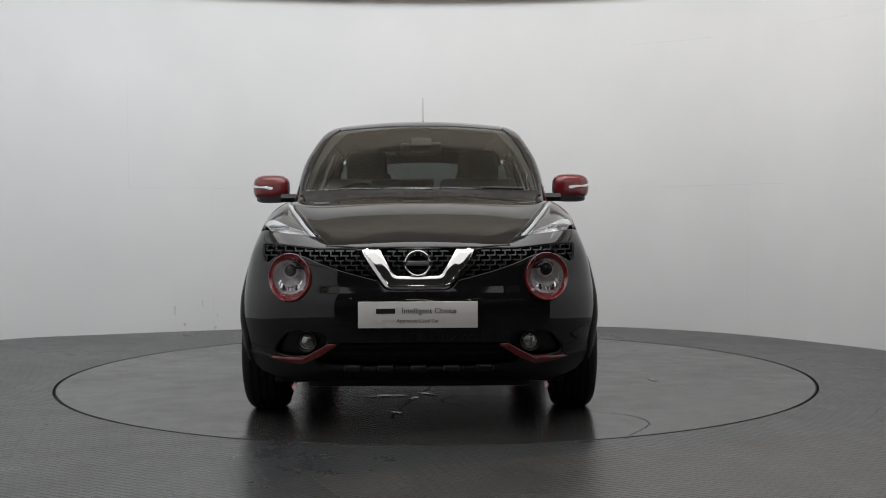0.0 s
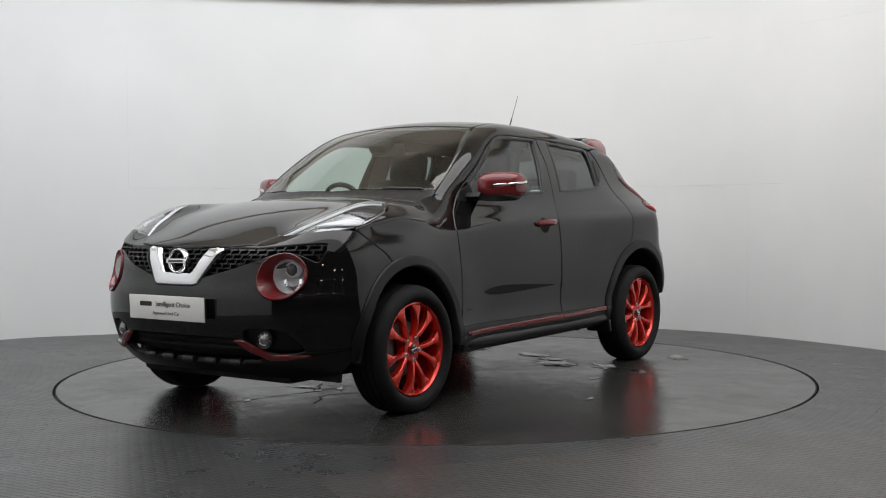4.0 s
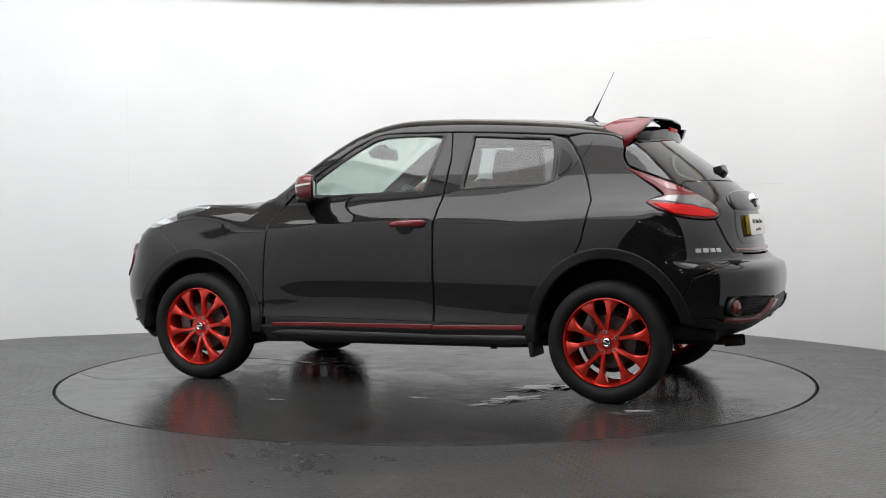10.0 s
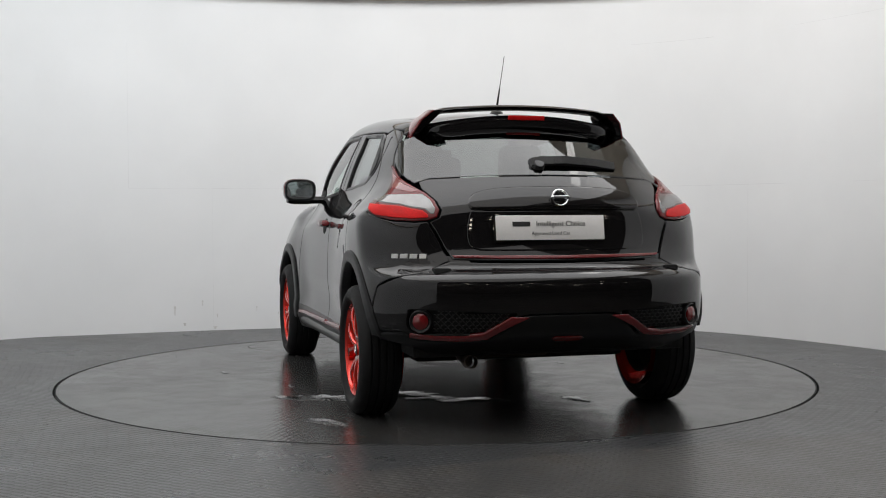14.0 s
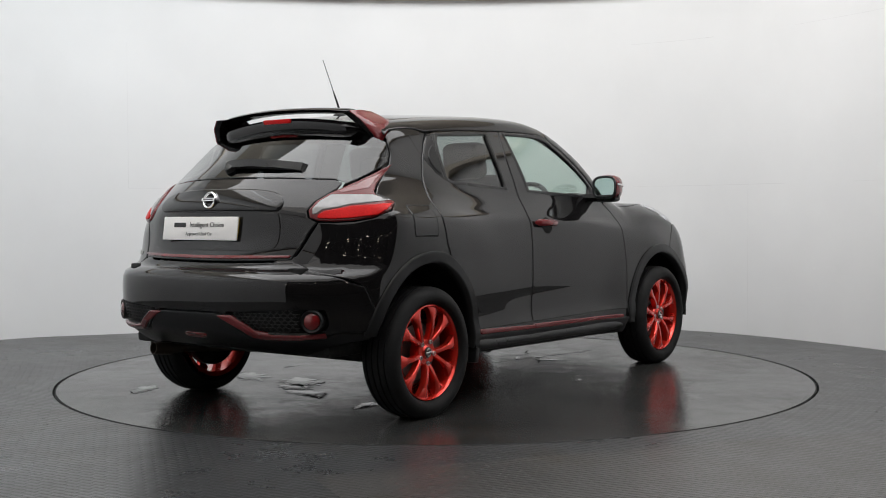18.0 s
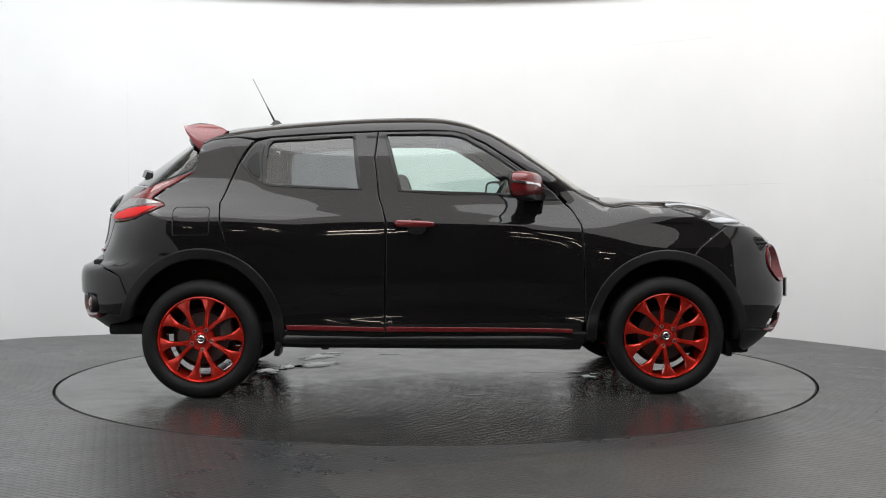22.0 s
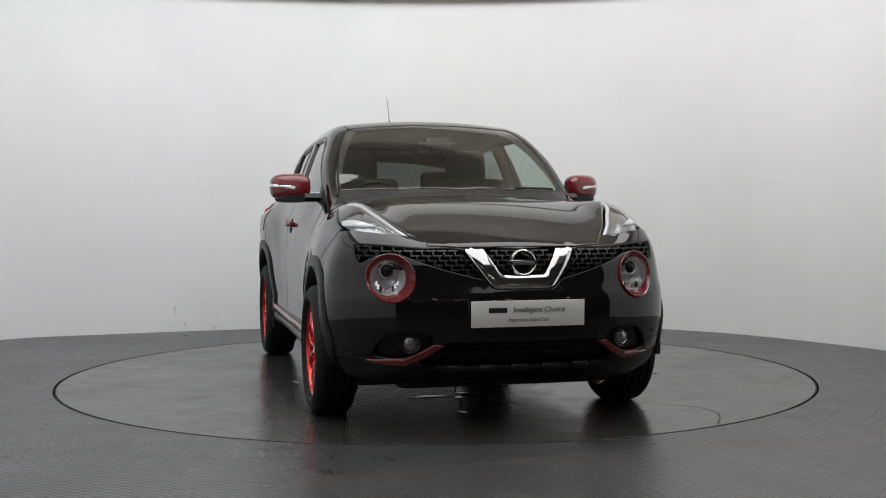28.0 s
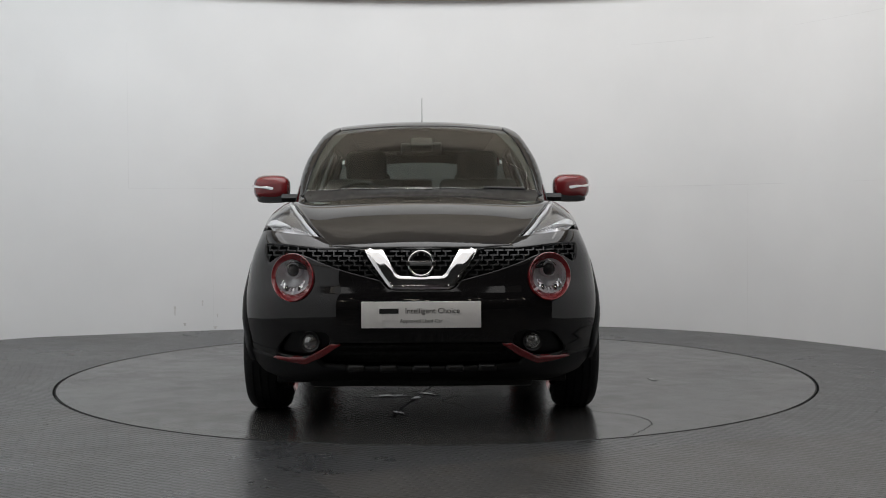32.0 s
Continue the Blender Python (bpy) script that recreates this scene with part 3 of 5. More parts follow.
def flank_y(x, z):
    Z = np.stack([a(x) for a, _ in FLANK])
    Y = np.stack([b(x) for _, b in FLANK])
    M = pchip_slopes(Z, Y) * 0.6 + np.gradient(Y, axis=0) / np.gradient(Z, axis=0) * 0.4
    i = np.clip((Z < z).sum(axis=0) - 1, 0, len(FLANK) - 2)
    c = np.arange(len(i))
    return hermite(Z[i, c], Z[i + 1, c], Y[i, c], Y[i + 1, c], M[i, c], M[i + 1, c], z) + pods(x, z)


def bump(x, y, x0, y0, sx, sy):
    return np.exp(-((x - x0) / sx) ** 2 - ((y - y0) / sy) ** 2)


def smax(a, b, r):
    d = np.clip(r - np.abs(a - b), 0, None) / r
    return np.maximum(a, b) + d * d * d * r / 6


def body(x, y, z):
    """Below zero inside the body, above zero outside."""
    y = np.abs(y)
    side = y - flank_y(x, z)
    top = z - (Z_TOP(x) - C_TOP(x) * y * y + 0.054 * bump(x, y, 1.50, 0.665, 0.27, 0.11) + 0.026 * bump(x, y, 1.76, 0.60, 0.16, 0.13))
    front = x - (X_FRONT(z) - 0.5 * y ** 3 - 0.35 * y ** 8)
    k = np.clip((y - 0.50) / 0.26, 0, 1)
    k = k * k * (3 - 2 * k)
    w = np.clip((0.745 - z) / 0.045, 0, 1)
    w = w * w * (3 - 2 * w)
    rear = (X_REAR(z) * (1 - k) + X_CORNER(z) * k + (0.58 - 0.18 * w) * y ** 3 + 0.5 * w * y ** 8) - x
    f = smax(top * 0.9, side, 0.085)
    f = smax(f, front * 0.8, 0.09)
    return smax(f, rear * 0.8, 0.09)


def grad(P):
    e = 2e-3
    g = []
    for k in range(3):
        d = np.zeros(3)
        d[k] = e
        g.append(body(*(P + d).T) - body(*(P - d).T))
    g = np.stack(g, 1)
    return g / np.linalg.norm(g, axis=1)[:, None]


def shoot(O, D, far=2.4):
    """Where rays from inside leave the body."""
    lo, hi = np.zeros(len(O)), np.full(len(O), far)
    for _ in range(22):
        mid = (lo + hi) / 2
        inside = body(*(O + mid[:, None] * D).T) < 0
        lo, hi = np.where(inside, mid, lo), np.where(inside, hi, mid)
    return O + lo[:, None] * D


def ends(*cols):
    return np.array(np.broadcast_arrays(*cols), float).T.reshape(-1, 3)


def on_side(pts):
    p = np.array(pts, float)
    return shoot(ends(p[:, 0], 0, p[:, 1]), ends(0, 1, np.zeros(len(p))))


def on_top(pts):
    p = np.array(pts, float)
    return shoot(ends(p[:, 0], p[:, 1], 0.5), ends(0, 0, np.ones(len(p))))


def on_front(pts):
    p = np.array(pts, float)
    return shoot(ends(0.6, p[:, 0], p[:, 1]), ends(1, 0, np.zeros(len(p))))


def on_rear(pts):
    p = np.array(pts, float)
    return shoot(ends(-0.6, p[:, 0], p[:, 1]), ends(-1, 0, np.zeros(len(p))))


KY = 0.75


def to_chart(chart, P):
    if chart == "long":
        return np.stack([P[:, 0], KY * np.arctan2(P[:, 2] - 0.55, P[:, 1])], 1)
    s = 1 if chart == "front" else -1
    return np.stack([KY * np.arctan2(P[:, 1], s * P[:, 0] - 1.0), P[:, 2]], 1)


def from_chart(chart, uv):
    u, v = uv[:, 0], uv[:, 1]
    if chart == "long":
        return shoot(ends(u, 0, 0.55), ends(0, np.cos(v / KY), np.sin(v / KY)))
    s = 1 if chart == "front" else -1
    return shoot(ends(s * 1.0, 0, v), ends(s * np.cos(u / KY), np.sin(u / KY), 0))


def resample(uv, step, curved=False):
    """A closed outline cut into even steps."""
    uv = np.array(uv, float)
    if curved:
        n = len(uv)
        fine = []
        for i in range(n):
            a, b, c, d = uv[i - 1], uv[i], uv[(i + 1) % n], uv[(i + 2) % n]
            for t in np.linspace(0, 1, 9)[:-1]:
                fine.append(0.5 * (2 * b + (c - a) * t + (2 * a - 5 * b + 4 * c - d) * t * t + (3 * b - a - 3 * c + d) * t ** 3))
        uv = np.array(fine)
    out = []
    for a, b in zip(uv, np.roll(uv, -1, axis=0)):
        k = max(1, int(round(np.linalg.norm(b - a) / step)))
        out += [a + (b - a) * i / k for i in range(k)]
    return np.array(out)


def in_poly(poly, q):
    x, y = q[:, 0], q[:, 1]
    r = np.zeros(len(q), bool)
    for (x0, y0), (x1, y1) in zip(poly, np.roll(poly, -1, axis=0)):
        if y0 != y1:
            r ^= ((y0 > y) != (y1 > y)) & (x < (x1 - x0) * (y - y0) / (y1 - y0) + x0)
    return r


def loop_inward(loop, hole):
    t = np.roll(loop, -1, axis=0) - np.roll(loop, 1, axis=0)
    t /= np.linalg.norm(t, axis=1)[:, None] + 1e-12
    area = np.sum(loop[:, 0] * np.roll(loop[:, 1], -1) - np.roll(loop[:, 0], -1) * loop[:, 1])
    nrm = np.stack([-t[:, 1], t[:, 0]], 1)
    return nrm * (1 if (area > 0) != hole else -1)


def seg_dist(q, loop):
    best = np.full(len(q), 1e9)
    for a, b in zip(loop, np.roll(loop, -1, axis=0)):
        d = b - a
        t = np.clip(((q - a) @ d) / (d @ d + 1e-12), 0, 1)
        best = np.minimum(best, np.linalg.norm(q - a - t[:, None] * d, axis=1))
    return best


def patch(chart, outline, holes=(), grid=0.03, step=0.018, edge=0.004, thick=0.014, off=0.0, curved=False, sag=0.75, curved_holes=True):
    """A panel that follows the body inside an outline given by points on it: vertices, faces, normals."""
    from mathutils.geometry import delaunay_2d_cdt
    loops = [resample(to_chart(chart, np.asarray(outline)), step, curved)] + [resample(to_chart(chart, np.asarray(h)), step, curved_holes) for h in holes]
    inw = [loop_inward(l, i > 0) for i, l in enumerate(loops)]
    insets = [l + edge * n for l, n in zip(loops, inw)]
    lo, hi = loops[0].min(0), loops[0].max(0)
    gx, gy = np.meshgrid(np.arange(lo[0], hi[0], grid), np.arange(lo[1], hi[1], grid * 0.87))
    gx[1::2] += grid / 2
    q = np.stack([gx.ravel(), gy.ravel()], 1)
    q = q[in_poly(loops[0], q)]
    for i, l in enumerate(loops):
        if len(q):
            q = q[seg_dist(q, l) > max(grid * 0.5, edge * 1.6)]
        if i and len(q):
            q = q[~in_poly(l, q)]
    pts, edges = [], []
    n0 = 0
    for l, s in zip(loops, insets):
        n = len(l)
        pts += list(l) + list(s)
        edges += [(n0 + i, n0 + (i + 1) % n) for i in range(n)]
        n0 += 2 * n
    pts += list(q)
    vo, _, fo, orig, _, _ = delaunay_2d_cdt([Vector(p) for p in pts], edges, [], 0, 1e-7)
    uv = np.array([tuple(p) for p in vo])
    F = np.array([tuple(f) for f in fo if len(f) == 3])
    cen = uv[F].mean(axis=1)
    keep = in_poly(loops[0], cen)
    for l in loops[1:]:
        keep &= ~in_poly(l, cen)
    F = F[keep]
    P = from_chart(chart, uv)
    N = grad(P)
    nrm = np.cross(P[F[:, 1]] - P[F[:, 0]], P[F[:, 2]] - P[F[:, 0]])
    flip = np.sum(nrm * N[F[:, 0]], axis=1) < 0
    F[flip] = F[flip][:, ::-1]
    where = {}
    for k, o in enumerate(orig):
        for i in o:
            where[i] = k
    verts = P + off * N
    normals = N.copy()
    faces = [tuple(f) for f in F]
    extra, extra_n = [], []
    n0 = 0
    for l in loops:
        n = len(l)
        rim = [where[n0 + i] for i in range(n)]
        ins = [where[n0 + n + i] for i in range(n)]
        out = P[rim] - P[ins]
        out /= np.linalg.norm(out, axis=1)[:, None] + 1e-9
        verts[rim] = P[rim] + (off - sag * edge) * N[rim]
        bn = N[rim] + 0.6 * out
        normals[rim] = bn / np.linalg.norm(bn, axis=1)[:, None]
        base = len(P) + len(extra)
        extra += list(P[rim] + (off - thick) * N[rim] - out * 0.001)
        extra_n += list(out)
        for i in range(n):
            j = (i + 1) % n
            a, b, c, d = rim[i], rim[j], base + j, base + i
            m = np.cross(verts[b] - verts[a], extra[c - len(P)] - verts[a])
            faces.append((a, b, c, d) if m @ out[i] > 0 else (d, c, b, a))
        n0 += 2 * n
    if not np.isfinite(verts).all() or not np.isfinite(normals).all():
        raise ValueError('bad patch')
    if extra:
        verts = np.concatenate([verts, np.array(extra)])
        normals = np.concatenate([normals, np.array(extra_n)])
    return verts, faces, normals


def mirror_y(verts, faces, normals):
    s = np.array((1, -1, 1))
    return verts * s, [tuple(reversed(f)) for f in faces], normals * s


def panel(name, mat, parent, chart, outline, both=False, label="", **kw):
    """One body panel, or a pair of them, left and right. Parents may be a pair too."""
    v, f, n = patch(chart, outline, **kw)
    parents = parent if isinstance(parent, (tuple, list)) else (parent, parent)
    a = link_mesh(name, v, f, mat, parents[0], label=label, normals=n, flange=mat is PAINT)
    if not both:
        return a
    return a, link_mesh(name, *mirror_y(v, f, n)[:2], mat, parents[1], label=label, normals=mirror_y(v, f, n)[2], flange=mat is PAINT)


def half(outline_right_to_left):
    """Closes a half outline (from the centre line out and back) over the centre line."""
    p = np.array(outline_right_to_left, float)
    q = p[::-1] * np.array((1, -1, 1))
    return np.concatenate([p, q])


def arc(cx, cz, rx, rz, a0, a1, n=24):
    return [(cx + rx * math.cos(radians(a)), cz + rz * math.sin(radians(a))) for a in np.linspace(a0, a1, n)]


AXLE_F, AXLE_R, HUB_Z = 1.268, -1.262, 0.318
ARCH_F = (1.275, 0.315, 0.415, 0.44)
ARCH_R = (-1.262, 0.325, 0.42, 0.455)

car = new("car")
tagged(car, "glossy black compact crossover car with bright red alloy wheels and trim", "car")

cat = np.concatenate
# door seams and openings in side view (x, z)
SEAM_F = [(0.828, 0.345), (0.826, 0.6), (0.823, 0.862), (0.816, 0.929), (0.771, 1.007), (0.724, 1.052)]

# ---- bonnet, wings, roof ----
bonnet_edge = [(1.985, 0.0), (1.98, 0.15), (1.965, 0.28), (1.925, 0.405), (1.80, 0.475), (1.62, 0.555), (1.45, 0.616), (1.30, 0.661), (1.20, 0.682), (1.12, 0.692), (1.06, 0.692), (1.0, 0.680), (0.962, 0.655), (0.945, 0.62),
               (0.952, 0.55), (0.985, 0.35), (1.01, 0.15), (1.015, 0.0)]
panel("bonnet", PAINT, car, "long", half(on_top(bonnet_edge)), label="glossy black bonnet", grid=0.035)
wing_top = [(0.938, 0.630), (0.955, 0.662), (0.997, 0.687), (1.06, 0.699), (1.12, 0.699), (1.20, 0.689), (1.275, 0.673)]
wing = cat([on_side(SEAM_F[:1] + [(0.826, 0.6), (0.823, 0.862), (0.816, 0.929), (0.771, 1.007), (0.738, 1.045)]),
            on_top([(0.79, 0.678), (0.845, 0.665), (0.90, 0.637)] + wing_top + [(1.285, 0.705), (1.33, 0.735), (1.42, 0.752), (1.52, 0.762), (1.605, 0.757)]),
            on_side([(1.608, 0.914), (1.546, 0.866), (1.463, 0.805), (1.425, 0.757)] + arc(*ARCH_F, 70, 172, 20) + [(0.862, 0.345)])])
panel("front_wing", PAINT, car, "long", wing, both=True, grid=0.03)
# cowl between bonnet and windscreen, dark
cowl = on_top([(1.01, 0.0), (1.005, 0.15), (0.98, 0.35), (0.947, 0.55), (0.937, 0.622), (0.895, 0.632), (0.835, 0.652), (0.80, 0.64), (0.86, 0.5), (0.905, 0.3), (0.93, 0.0)])
panel("scuttle", SATIN, car, "long", half(cowl), off=-0.006, grid=0.04)
# windscreen
ws = on_top([(0.925, 0.0), (0.90, 0.3), (0.855, 0.5), (0.80, 0.64), (0.72, 0.632), (0.55, 0.598), (0.36, 0.545), (0.255, 0.505), (0.235, 0.48), (0.255, 0.3), (0.27, 0.0)])
panel("windscreen", SCREEN_GLASS, car, "long", half(ws), off=-0.003, thick=0.006, grid=0.05, label="tinted windscreen reflecting the bright ceiling")
roof = on_top([(0.262, 0.0), (0.246, 0.3), (0.225, 0.485), (0.10, 0.492), (-0.3, 0.492), (-0.8, 0.482), (-1.2, 0.46), (-1.262, 0.45), (-1.29, 0.25), (-1.30, 0.0)])
panel("roof", PAINT, car, "long", half(roof), grid=0.04)
# roof rail and pillar: from the foot of the screen along the roof to the tail
DLO_TOP = [(0.70, 1.098), (0.60, 1.178), (0.457, 1.275), (0.30, 1.385), (0.19, 1.437), (0.12, 1.456), (0.0, 1.462), (-0.30, 1.458), (-0.6, 1.446), (-0.90, 1.427), (-0.985, 1.405)]
rail = cat([on_top([(0.83, 0.658), (0.80, 0.648), (0.72, 0.639), (0.55, 0.605), (0.36, 0.552), (0.25, 0.511), (0.21, 0.499), (0.10, 0.499), (-0.3, 0.499), (-0.8, 0.489), (-1.2, 0.467), (-1.268, 0.456)]),
            on_side([(-1.285, 1.39), (-1.24, 1.415), (-1.09, 1.43), (-0.99, 1.417)] + DLO_TOP[-2:1:-1] + [(0.60, 1.178), (0.688, 1.108), (0.735, 1.062), (0.752, 1.048)])])
panel("roof_rail", PAINT, car, "long", rail, both=True, grid=0.03)

# dark strip added behind the upper door joint to stop light showing through
seal = [(x, z + 0.02) for x, z in DLO_TOP] + [(x - 0.012, z - 0.020) for x, z in DLO_TOP[::-1]]
panel("door_joint_backing", DARK, car, "long", on_side(seal), both=True, off=-0.02, edge=0.002, thick=0.004, grid=0.05)

# ---- doors ----
F_GLASS = [(0.535, 1.088), (0.43, 1.098), (0.1, 1.108), (-0.178, 1.121), (-0.212, 1.25), (-0.25, 1.415), (-0.258, 1.437), (-0.02, 1.440), (0.11, 1.436), (0.18, 1.420), (0.28, 1.360), (0.44, 1.247), (0.565, 1.155)]
R_GLASS = [(-0.408, 1.130), (-0.6, 1.140), (-0.885, 1.156), (-0.925, 1.172), (-0.928, 1.30), (-0.918, 1.372), (-0.895, 1.402), (-0.7, 1.415), (-0.44, 1.428), (-0.43, 1.30)]
door_f = on_side([(0.821, 0.39)] + [(0.8205, 0.6), (0.8175, 0.862), (0.811, 0.927), (0.767, 1.004), (0.72, 1.049), (0.672, 1.105), (0.59, 1.172), (0.452, 1.268), (0.296, 1.378), (0.187, 1.430), (0.12, 1.449), (0.0, 1.455), (-0.30, 1.451), (-0.318, 1.30),
                 (-0.295, 1.083), (-0.275, 1.02), (-0.255, 0.939), (-0.259, 0.80), (-0.262, 0.6), (-0.265, 0.39)])
door_r = on_side([(-0.274, 0.39), (-0.272, 0.6), (-0.268, 0.80), (-0.265, 0.939), (-0.282, 1.02), (-0.302, 1.083), (-0.326, 1.30), (-0.308, 1.451), (-0.6, 1.439), (-0.90, 1.420), (-0.98, 1.398), (-1.02, 1.355), (-1.07, 1.274),
                 (-1.115, 1.17), (-1.158, 1.06), (-1.15, 0.95), (-1.125, 0.84), (-1.095, 0.785)] + arc(*ARCH_R, 68, 10, 14) + [(-0.838, 0.39)])
HOLE_F = on_side([(x, z) for x, z in F_GLASS])
HOLE_R = on_side([(x, z) for x, z in R_GLASS])
fd = panel("front_door", PAINT, car, "long", door_f, both=True, holes=[HOLE_F], grid=0.03, curved_holes=False)
rd = panel("rear_door", PAINT, car, "long", door_r, both=True, holes=[HOLE_R], grid=0.03, curved_holes=False)


def grow(pts, k):
    p = np.array(pts, float)
    c = p.mean(0)
    d = p - c
    return c + d * (1 + k / np.linalg.norm(d, axis=1)[:, None])


panel("window_pane", GLASS, fd, "long", on_side(grow(F_GLASS, 0.012)), both=True, off=-0.009, thick=0.004, edge=0.002, grid=0.05, label="clear green-tinted side window")
panel("window_pane", PRIVACY, rd, "long", on_side(grow(R_GLASS, 0.012)), both=True, off=-0.009, thick=0.004, edge=0.002, grid=0.05, label="dark privacy-tinted side window")
# corner panel with the hidden rear handle
CORNER = [(-0.945, 1.165), (-1.0, 1.20), (-1.05, 1.255), (-1.062, 1.275), (-1.02, 1.345), (-0.985, 1.388), (-0.95, 1.395), (-0.94, 1.37), (-0.948, 1.30)]
panel("handle_cover", SATIN, rd, "long", on_side(CORNER), both=True, off=0.003, edge=0.003, grid=0.03, label="satin black cover round the hidden handle")
panel("hidden_handle", PLASTIC, rd, "long", on_side([(-0.955, 1.20), (-0.99, 1.205), (-1.025, 1.25), (-1.02, 1.30), (-0.985, 1.335), (-0.962, 1.33)]), both=True, off=0.010, edge=0.006, grid=0.03, curved=True)

# ---- tail ----
quarter = cat([on_side([(-1.098, 1.425), (-1.235, 1.408), (-1.285, 1.383), (-1.30, 1.34), (-1.30, 1.285), (-1.325, 1.24), (-1.39, 1.185), (-1.48, 1.125), (-1.53, 1.085), (-1.47, 1.062), (-1.455, 1.045), (-1.53, 1.005), (-1.62, 0.970)]),
               on_rear([(0.735, 0.955), (0.66, 0.950), (0.60, 0.952), (0.575, 0.90), (0.545, 0.83), (0.52, 0.775), (0.55, 0.762), (0.585, 0.748), (0.62, 0.735), (0.67, 0.724), (0.72, 0.715)]),
               on_side([(-1.70, 0.66), (-1.655, 0.56)] + arc(*ARCH_R, 148, 66, 16) + [(-1.105, 0.79), (-1.133, 0.84), (-1.158, 0.95), (-1.166, 1.06), (-1.123, 1.175), (-1.078, 1.28), (-1.03, 1.36), (-0.995, 1.405)])])
panel("rear_wing", PAINT, car, "long", quarter, both=True, grid=0.03)
lamp_outline = cat([on_side([(-1.315, 1.235), (-1.40, 1.205), (-1.50, 1.170), (-1.60, 1.128)]),
                    on_rear([(0.585, 1.085), (0.558, 1.05), (0.545, 1.01), (0.56, 0.975), (0.60, 0.960), (0.66, 0.957), (0.735, 0.962)]),
                    on_side([(-1.61, 0.977), (-1.53, 1.011), (-1.46, 1.045), (-1.475, 1.058), (-1.54, 1.078), (-1.535, 1.095), (-1.485, 1.132), (-1.40, 1.180)])])
lamps_r = panel("rear_lamp", LAMP_RED, car, "rear", lamp_outline, both=True, off=0.008, grid=0.025, step=0.012, edge=0.006, label="red and clear boomerang tail lamp")
# tailgate
gate = cat([on_rear([(0.0, 0.775), (0.3, 0.778), (0.508, 0.783), (0.535, 0.84), (0.566, 0.91), (0.59, 0.952), (0.548, 0.975), (0.535, 1.01), (0.548, 1.05), (0.576, 1.086), (0.597, 1.112), (0.598, 1.142), (0.56, 1.155), (0.3, 1.165), (0.0, 1.168)])])
tailgate = panel("tailgate", PAINT, car, "rear", half(gate), grid=0.03)
rglass = cat([on_rear([(0.0, 1.176), (0.3, 1.172), (0.55, 1.162)]), on_side([(-1.60, 1.140), (-1.50, 1.182), (-1.40, 1.217), (-1.335, 1.247), (-1.312, 1.29), (-1.312, 1.345)]), on_top([(-1.34, 0.42), (-1.36, 0.2), (-1.365, 0.0)])])
panel("rear_window", REAR_GLASS, car, "rear", half(rglass), off=-0.002, thick=0.005, grid=0.04, label="dark privacy-tinted rear window")

# ---- bumpers ----
HEAD = (0.585, 0.703)
ring_f = [(HEAD[0] + 0.102 * math.cos(a), HEAD[1] + 0.107 * math.sin(a)) for a in np.linspace(0, 2 * math.pi, 28, endpoint=False)]
GRILLE = [(0.258, 0.826), (0.45, 0.838), (0.60, 0.85), (0.715, 0.855), (0.730, 0.840), (0.724, 0.785), (0.705, 0.770), (0.655, 0.798), (0.585, 0.815), (0.52, 0.80), (0.46, 0.775), (0.35, 0.738), (0.205, 0.700), (0.165, 0.695)]
V_OUT = [(0.0, 0.651), (0.12, 0.652), (0.155, 0.665), (0.185, 0.70), (0.268, 0.828), (0.0, 0.834)]
FOGBOX = [(0.43, 0.455), (0.52, 0.462), (0.60, 0.45), (0.66, 0.385), (0.655, 0.345), (0.56, 0.335), (0.50, 0.35), (0.42, 0.40)]
bumper = cat([on_front([(0.0, 0.415), (0.36, 0.413), (0.44, 0.37), (0.52, 0.325), (0.68, 0.338), (0.74, 0.345)]), on_side([(1.70, 0.36)] + arc(*ARCH_F, 12, 69, 14) + [(1.4285, 0.756), (1.466, 0.8025), (1.549, 0.8635), (1.613, 0.912)]),
              on_front([(0.715, 0.918), (0.62, 0.906), (0.50, 0.893), (0.445, 0.884), (0.412, 0.858), (0.40, 0.846), (0.27, 0.836), (0.0, 0.840)])])
front_bumper = panel("front_bumper", PAINT, car, "front", half(bumper), grid=0.03, step=0.014, thick=0.02,
                     holes=[half(on_front(V_OUT))] + [m for s in (1, -1) for m in (on_front(ring_f) * (1, s, 1), on_front(GRILLE) * (1, s, 1), on_front(FOGBOX) * (1, s, 1))])
lower_f = cat([on_front([(0.0, 0.275), (0.30, 0.278), (0.45, 0.293), (0.485, 0.33), (0.52, 0.316), (0.68, 0.33), (0.74, 0.337)]), on_side([(1.69, 0.352), (1.69, 0.30), (1.695, 0.245)]),
               on_front([(0.66, 0.215), (0.6, 0.207), (0.5, 0.209), (0.3, 0.221), (0.0, 0.226)])])
panel("front_lip", PLASTIC, car, "front", half(lower_f), grid=0.035, step=0.016, thick=0.03, label="black plastic lower front lip")
# linings behind the openings
panel("grille_recess", DARK, front_bumper, "front", half(on_front([(0.0, 0.64), (0.18, 0.66), (0.45, 0.745), (0.72, 0.765), (0.73, 0.86), (0.4, 0.862), (0.0, 0.85)])), off=-0.05, grid=0.05)
panel("mouth_recess", DARK, front_bumper, "front", half(on_front([(0.0, 0.42), (0.37, 0.42), (0.70, 0.47), (0.70, 0.32), (0.49, 0.27), (0.0, 0.26)])), off=-0.06, grid=0.05)

